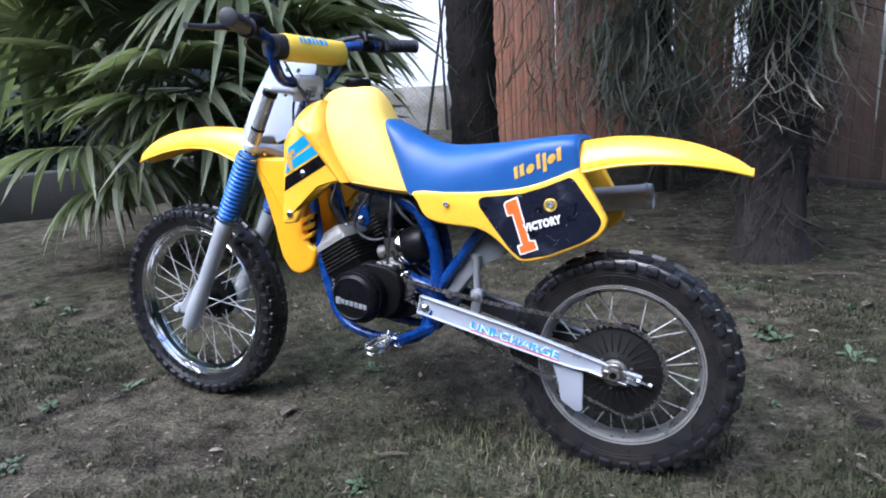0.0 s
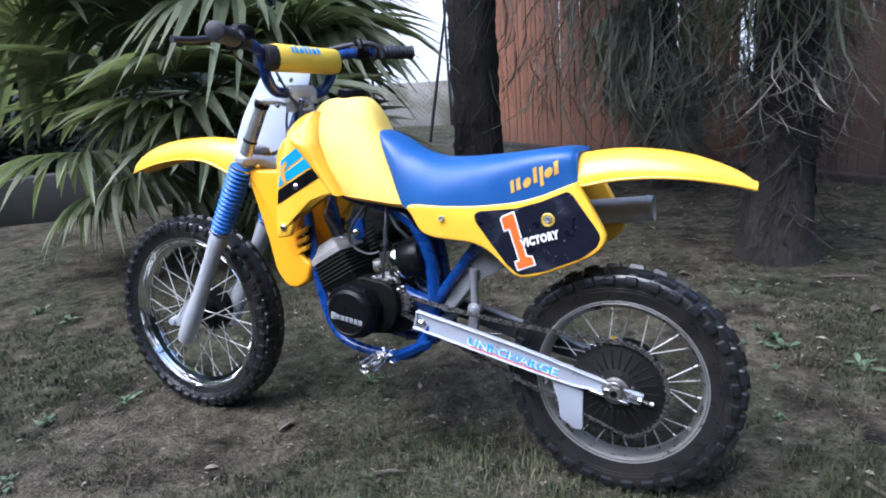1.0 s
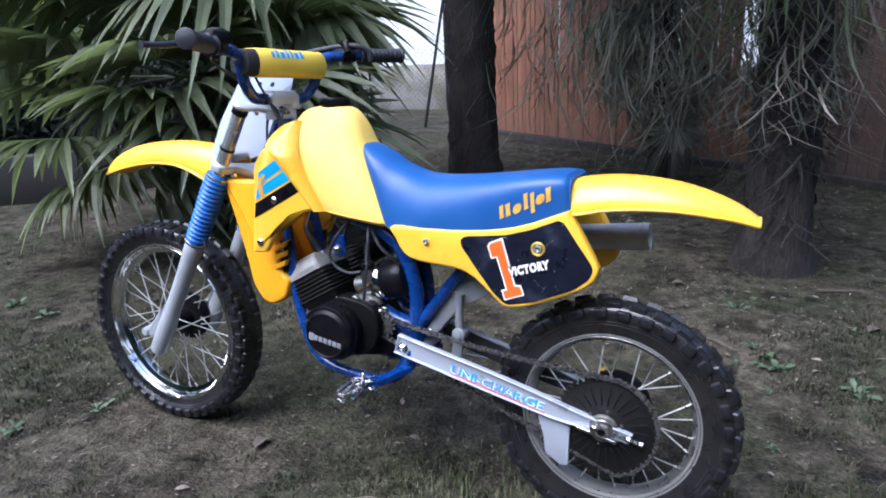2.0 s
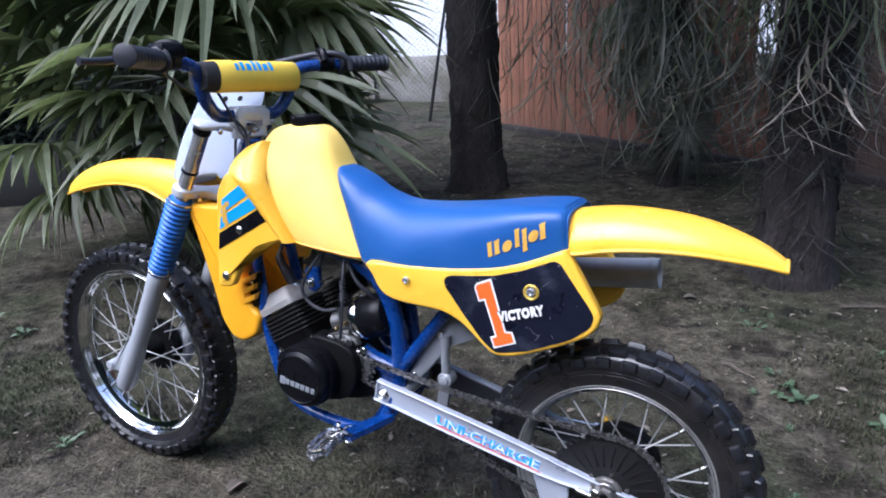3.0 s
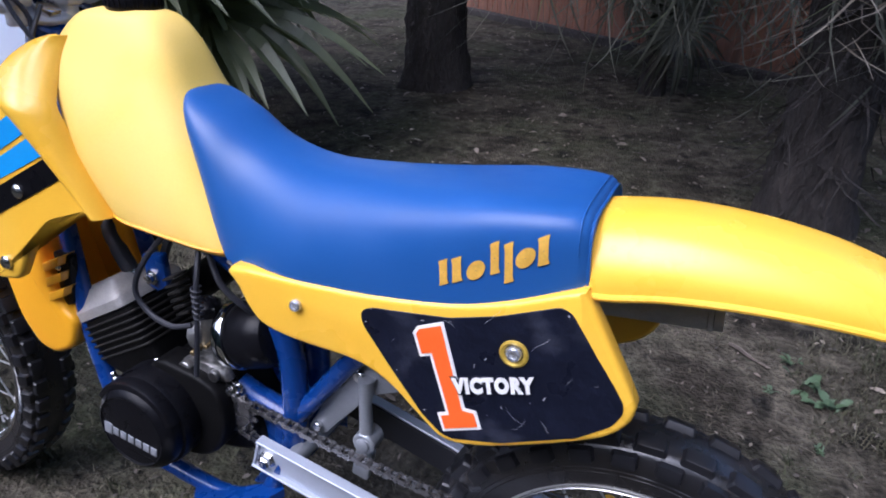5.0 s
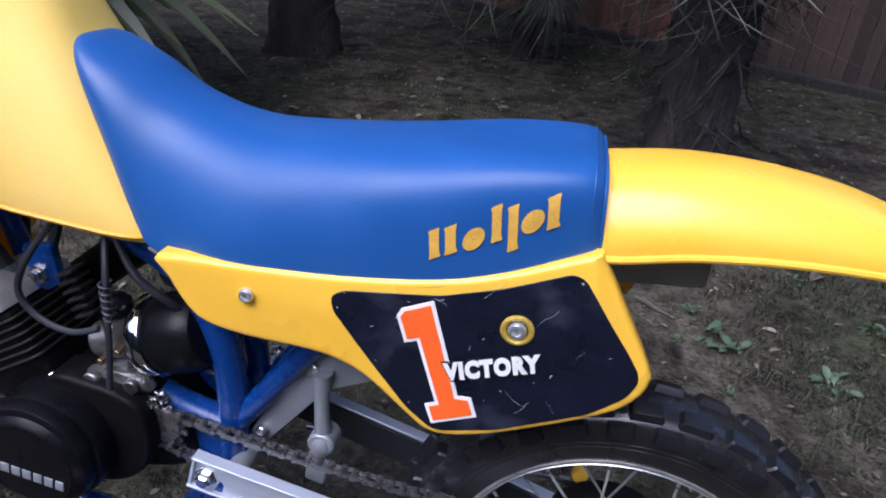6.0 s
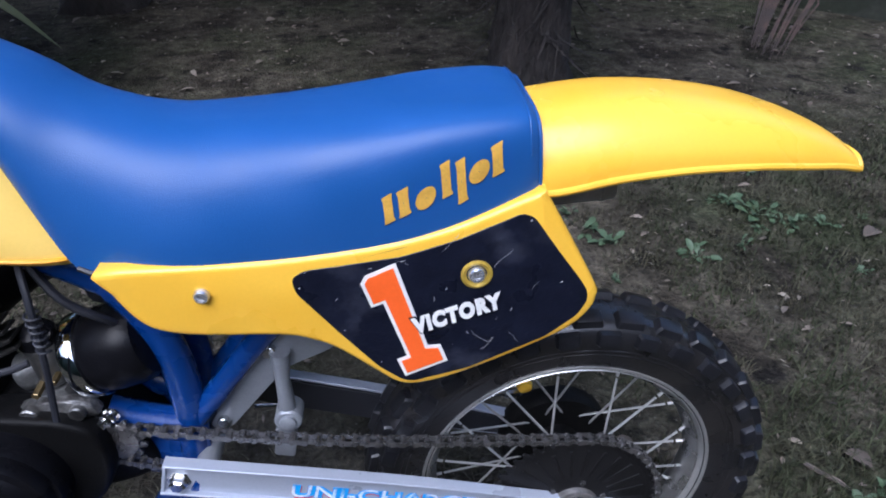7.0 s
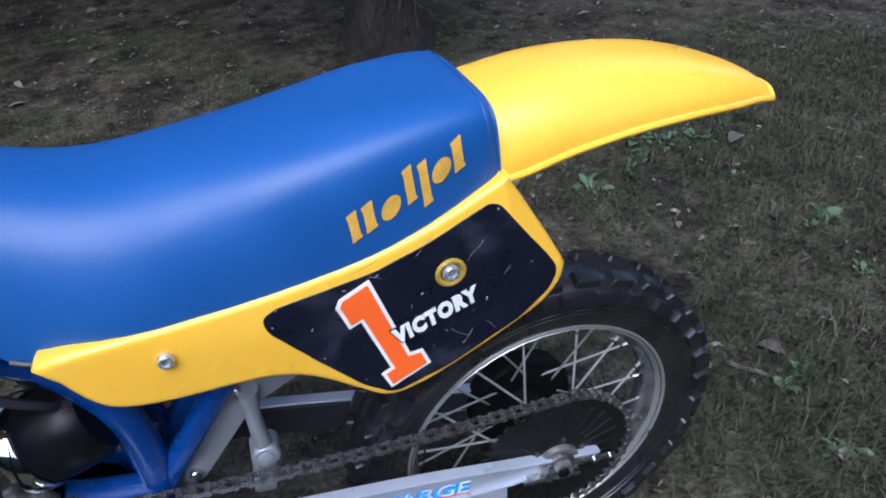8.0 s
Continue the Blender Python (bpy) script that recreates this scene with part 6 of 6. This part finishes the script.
def skirt(th, count, r0, r1, z0, z1, ln, seed, mat, spread=0.28):
    """Dead leaf strands hanging round a trunk."""
    rng = random.Random(seed)
    strips = []
    for i in range(count):
        a, r = rng.uniform(0, 6.283), rng.uniform(r0, r1)
        d = Vector((math.cos(a), math.sin(a), 0))
        side = Vector((-d.y, d.x, 0))
        side.rotate(Matrix.Rotation(rng.uniform(-0.9, 0.9), 3, "Z"))
        p = d * r + V(0, 0, rng.uniform(z0, z1))
        v = (d * rng.uniform(-0.1, 0.45) + side * rng.gauss(0, spread) + V(0, 0, -1)).normalized()
        n = ln * rng.uniform(0.4, 1.2)
        w = side * rng.uniform(0.0022, 0.0060)
        bend = Vector((rng.gauss(0, 0.10), rng.gauss(0, 0.10), 0))
        strips.append([(p, w * 0.6), (p + v * n * 0.35 + bend * 0.15, w), (p + v * n * 0.7 + bend * 0.6, w * 0.8), (p + v * n + bend * 1.4, w * 0.1)])
    ob = leaf_mesh("leaf_skirt", strips, mat, "", "")
    ob.parent = th
    return tagged(ob, kind="stuff")


# big fan palm behind the front wheel
palm(-1.95, 1.42, 0.13, 0.85, "bushy green fan palm with long drooping leaves", 3, [
    (G_FANS, 28, 0.65, 1.25, -5, 68, 1.06, -80, 100), (G_FANS[:2], 26, 0.75, 1.35, 0, 70, 1.25, 100, 290), (K_FANS, 5, 0.5, 0.85, -40, 0, 0.9, 120, 260), (G_FANS[:2], 16, 0.55, 1.15, -5, 45, 1.0, -125, 25), (G_FANS[2:], 7, 0.45, 0.75, -42, 0, 0.8, -100, 50), (D_FANS, 4, 0.35, 0.7, -75, -35, 0.8, -60, 120)])
# slim dark trunk near the fence; its dense unseen crown is added to shade the ground
palm(-1.08, 2.88, 0.150, 2.7, "dark rough-barked palm trunk beside the fence", 5, [(K_FANS, 46, 2.35, 2.7, 0, 65, 1.9, 0, 360)])
# shaggy palm
shaggy = palm(0.72, 1.74, 0.118, 2.3, "shaggy palm trunk hung with dry leaves", 8, [
    (G_FANS[2:], 14, 1.75, 2.3, -25, 60, 1.1, 0, 360)])
skirt(shaggy, 180, 0.10, 0.26, 0.70, 1.5, 0.26, 41, DUSKY, 0.5)
skirt(shaggy, 90, 0.12, 0.30, 0.65, 1.25, 0.22, 42, DRY, 0.7)
skirt(shaggy, 110, 0.10, 0.28, 0.60, 1.10, 0.16, 46, DRY, 1.5)
skirt(shaggy, 160, 0.10, 0.20, 0.35, 1.2, 0.16, 47, DUSKY, 1.0)
skirt(shaggy, 130, 0.12, 0.42, 1.00, 1.40, 0.34, 43, FROND, 0.3)
skirt(shaggy, 380, 0.10, 0.16, 0.12, 1.1, 0.12, 48, BARK, 0.7)
# drooping dark palm against the fence, leafy almost to the ground
drooping = palm(0.04, 3.22, 0.055, 2.4, "dark palm with drooping leaves against the fence", 9, [
    (K_FANS, 14, 0.75, 1.5, -70, -20, 0.8, 0, 360), (G_FANS[2:], 5, 1.2, 1.8, -30, 30, 0.8, 150, 330), (K_FANS, 12, 2.1, 2.4, 0, 50, 1.6, 0, 360)])
skirt(drooping, 2000, 0.05, 1.15, 0.60, 1.8, 0.42, 44, DUSKY, 0.5)
skirt(drooping, 170, 0.1, 0.9, 0.6, 1.4, 0.30, 49, FROND, 0.4)
skirt(drooping, 90, 0.1, 0.7, 0.7, 1.5, 0.30, 45, DRY, 0.6)


# ---- wooden fence ----
FA, FB = V(-1.90, 5.37, 0), V(3.70, 1.99, 0)
FD = (FB - FA).normalized()
FN = V(FD.y, -FD.x, 0)


def fence():
    f = thing("wooden_fence", "reddish-brown fence of upright weathered wooden slats", "fence", kind="structure")
    rng = random.Random(2)
    meshes = []
    for k in range(4):
        bm = bmesh.new()
        slab(bm, corners([(-0.030, 0), (0.030, 0), (0.030, 2.0), (-0.030, 2.0)], 0.004, 1), lambda x, z, h: (x, -h, z), 0.014, 0.002, 1)
        for v in bm.verts:
            v.co.x += 0.0025 * noise.noise(Vector((k * 9, 0, v.co.z * 3)))
        o = part("slat", bm, WOOD, f)
        meshes.append(o.data)
        bpy.data.objects.remove(o)
    meshes += [with_material(m, OLD_WOOD) for m in meshes]
    n = 76
    end = FA + FD * 0.064 * n
    for i in range(n):
        p = FA + FD * (0.032 + 0.064 * i)
        old = 4 if i > rng.uniform(44, 51) else 0  # greyer, looser slats past the shaggy palm
        ob = new("slat", meshes[rng.randrange(4) + old])
        ob.parent = f
        tilt = 0.8 if old else 0.25
        ob.matrix_basis = pose(p.x, p.y, rng.uniform(0.0, 0.03), rng.uniform(-0.4, 0.4), rng.uniform(-tilt, tilt), math.degrees(math.atan2(FD.y, FD.x))) @ pose(0, rng.uniform(-0.005, 0.005), 0)
        if i in (43, 44, 49):  # slats broken off low behind the drooping palm
            ob.matrix_basis = ob.matrix_basis @ Matrix.Diagonal((1, 1, 0.27 + 0.02 * (i % 3), 1))
    turn = Matrix.Rotation(math.atan2(FD.y, FD.x), 3, "Z")
    for z in (0.35, 1.65):
        bm = bmesh.new()
        block(bm, (FA + end) / 2 - FN * 0.035 + V(0, 0, z), ((end - FA).length, 0.04, 0.08), turn, 0.004)
        part("rail", bm, WOOD, f)
    bm = bmesh.new()
    block(bm, (FA + end) / 2 + FN * 0.05 + V(0, 0, -0.01), ((end - FA).length, 0.08, 0.12), turn, 0.012)
    part("base_board", bm, BARK, f)
    # plain wall that goes on where the slats end
    bm = bmesh.new()
    block(bm, (end + FB) / 2 + FN * 0.10 + V(0, 0, 0.95), ((FB - end).length, 0.16, 2.1), turn, 0.015)
    for v in bm.verts:
        v.co += FN * 0.004 * noise.noise(v.co * 2)
    tagged(part("garden_wall", bm, MOSSY), "grey-green mossy garden wall beside the fence", "wall", kind="structure")


def fallen_frond():
    """A dead fan leaf lying with its tips on the ground and its stalk against the wall."""
    rng = random.Random(14)
    tip, top = V(1.66, 1.92, 0.004), V(2.16, 2.60, 0.30)
    along = top - tip
    side = V(along.y, -along.x, 0).normalized()
    strips = []
    for i in range(22):
        u = rng.uniform(-1, 1)
        q = tip + side * u * 0.075 + along * (0.10 * abs(u) + rng.uniform(0, 0.14)) + V(0, 0, rng.uniform(0.004, 0.02))
        mid = tip + along * 0.5 + side * (u * 0.10 + rng.gauss(0, 0.01)) + V(0, 0, 0.03 + rng.uniform(-0.02, 0.02))
        w = side * rng.uniform(0.003, 0.006)
        strips.append([(q, w * 0.2), ((q + mid) / 2 + V(0, 0, 0.012), w), (mid, w), (top + side * u * 0.02, w * 0.4)])
    ob = leaf_mesh("fallen_palm_leaf", strips, OLD_WOOD, "", "")
    tagged(ob, "grey dead palm leaf fallen against the garden wall", "palm leaf")


fence()
fallen_frond()


# ---- low wall with wire mesh beyond the fence's end ----
def boundary():
    a, b = V(-7.5, 6.9, 0), V(-1.4, 8.2, 0)
    d = (b - a).normalized()
    turn = Matrix.Rotation(math.atan2(d.y, d.x), 3, "Z")
    bm = bmesh.new()
    block(bm, (a + b) / 2 + V(0, 0, 0.30), ((b - a).length, 0.18, 0.66), turn, 0.015)
    wl = part("boundary_wall", bm, OLD_WALL)
    tagged(wl, "low weathered concrete boundary wall", "wall", kind="structure")
    ms = thing("wire_mesh_fence", "dark chain-link mesh on slim posts over a low wall", "fence", kind="structure")
    nrm = V(d.y, -d.x, 0)
    for i in range(6):
        p = a + d * (0.6 + 1.15 * i) + nrm * 0.12
        bm = bmesh.new()
        rod(bm, p, p + V(0, 0, 1.9), 0.018, seg=10)
        part("post", bm, WIRE, ms)
    bm = bmesh.new()
    L, H, st = (b - a).length, 1.8, 0.075
    for i in range(-int(H / st), int(L / st)):
        for s in (0, 1):
            u0, u1, z0, z1 = i * st, i * st + H, 0.0, H
            if u0 < 0:
                z0, u0 = -u0, 0.0
            if u1 > L:
                z1, u1 = H - (u1 - L), L
            if u1 - u0 < 0.05:
                continue
            p, q = (u0, z0), (u1, z1)
            if s:
                p, q = (L - u0, z0), (L - u1, z1)
            tube(bm, [a + d * p[0] + nrm * (0.10 + 0.004 * s) + V(0, 0, p[1]), a + d * q[0] + nrm * (0.10 + 0.004 * s) + V(0, 0, q[1])], 0.0016, 3, False)
    part("mesh", bm, WIRE, ms)
    bm = bmesh.new()
    p = V(-2.92, 5.75, 0)
    tube(bm, [p, p + V(0.42, -0.02, 1.9)], [0.02, 0.014], 8)
    ob = part("leaning_pole", bm, WIRE)
    tagged(ob, "dark thin pole leaning by the fence", "pole")


boundary()


def neighbour():
    h = thing("neighbouring_house", "plain white plastered house behind the boundary wall", "house", pose(-6.0, 15.0, 0, 0, 0, 18))
    bm = bmesh.new()
    block(bm, (0, 2.5, 2.6), (14, 5, 5.2), None, 0.03)
    part("wall", bm, PLASTER, h)
    bm = bmesh.new()
    rings = [[V(x, y, z) for y, z in ((-0.4, 5.1), (2.5, 7.0), (5.4, 5.1), (5.4, 5.25), (2.5, 7.15), (-0.4, 5.25))] for x in (-7.3, 7.3)]
    skin(bm, rings)
    part("roof", bm, BARK, h)


neighbour()


# ---- low bed edging and hedge on the left ----
def edging():
    a, b = V(-4.6, 1.05, 0), V(-2.9, 3.1, 0)
    d = (b - a).normalized()
    turn = Matrix.Rotation(math.atan2(d.y, d.x), 3, "Z")
    bm = bmesh.new()
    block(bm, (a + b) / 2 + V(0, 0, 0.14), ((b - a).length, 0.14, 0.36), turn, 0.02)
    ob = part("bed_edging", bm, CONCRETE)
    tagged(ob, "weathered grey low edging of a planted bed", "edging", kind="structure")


edging()


def hedge():
    rng = random.Random(17)
    strips = []
    a, b = V(-6.6, 1.6, 0), V(-4.1, 4.6, 0)
    d = (b - a).normalized()
    nn = V(d.y, -d.x, 0)
    for i in range(26000):
        u, z = rng.uniform(-0.1, 1.1), rng.uniform(0.02, 2.3)
        depth = 0.35 * noise.noise(Vector((u * 9, z * 2.4, 1))) + rng.uniform(-0.3, 0.1)
        p = a.lerp(b, u) + nn * depth + V(0, 0, z)
        v = Vector((rng.gauss(0, 1), rng.gauss(0, 1), rng.gauss(0, 0.8) - 0.5)).normalized()
        w = v.orthogonal().normalized()
        w.rotate(Matrix.Rotation(rng.uniform(0, 6.28), 3, v))
        s = rng.uniform(0.03, 0.075)
        strips.append([(p - v * s, w * 0.002), (p, w * s * 0.35), (p + v * s, w * 0.002)])
    leaf_mesh("hedge", strips, HEDGE, "dark evergreen hedge", "hedge")
    bm = bmesh.new()
    block(bm, (a + b) / 2 - nn * 0.45 + V(0, 0, 1.1), ((b - a).length * 1.2, 0.5, 2.2), Matrix.Rotation(math.atan2(d.y, d.x), 3, "Z"), 0.1)
    ob = part("hedge_core", bm, HEDGE)
    tagged(ob, "dense dark inside of the hedge", "hedge", kind="structure")


hedge()



def enclosure():
    """Unseen tall plain hedges added to close the garden behind the camera."""
    # the block at x 2.6 is there to shade the right-hand ground
    for a, b in ((V(-7.0, -4.6, 0), V(2.6, -4.6, 0)), (V(2.6, -4.6, 0), V(2.6, 0.1, 0)), (V(-7.0, 1.4, 0), V(-7.0, -4.6, 0))):
        d = b - a
        bm = bmesh.new()
        block(bm, (a + b) / 2 + V(0, 0, 1.7), (d.length + 0.8, 0.8, 3.5), Matrix.Rotation(math.atan2(d.y, d.x), 3, "Z"), 0.12)
        ob = part("hedge_wall", bm, HEDGE)
        tagged(ob, "unseen tall hedge block added to hold back light", "hedge", kind="structure")


enclosure()

# ---- small things on the ground ----
rng = random.Random(77)
spots = [(0.70, 0.86, 0.065), (0.75, 0.80, 0.05), (0.68, 0.93, 0.04), (0.94, 0.74, 0.055), (1.18, 0.91, 0.07), (1.13, 0.97, 0.05), (1.24, 0.86, 0.05), (1.37, 0.44, 0.055), (0.95, 0.07, 0.045), (1.00, 0.10, 0.03), (0.94, -0.05, 0.045), (1.32, 0.26, 0.035)]
spots += [(-1.76, 0.30, 0.055), (-2.02, 0.34, 0.05), (-0.97, -0.09, 0.045), (-1.1, -0.25, 0.05), (-0.9, -0.5, 0.045), (-0.35, 0.25, 0.04)]
spots += [(rng.uniform(0.55, 1.5), rng.uniform(0.3, 1.4), rng.uniform(0.018, 0.04)) for i in range(18)]
spots += [(rng.uniform(-1.2, 1.2), rng.uniform(-0.7, -0.1), rng.uniform(0.02, 0.04)) for i in range(12)]
for i, (x, y, s) in enumerate(spots):
    weed(x, y, s, 70 + i, "low green weed rosette in the lawn")
stick(0.587, 0.915, 0.10, -35, LITTER, "pale dry twig on the soil")
stick(0.92, 0.12, 0.09, -50, LITTER, "pale dry twig on the soil")
stick(0.95, 1.5, 0.16, 20, LITTER, "pale dry twig on the soil")
stick(-0.05, -0.14, 0.07, 30, LITTER, "pale dry twig on the soil")
for x, y, s, a in ((1.42, 0.80, 0.06, 20), (0.986, 0.154, 0.05, -55), (1.02, 1.17, 0.05, 40), (-0.42, -0.05, 0.05, 80), (0.4, 1.4, 0.05, 10)):
    fallen_leaf(x, y, s, a, "curled dry brown leaf on the lawn")
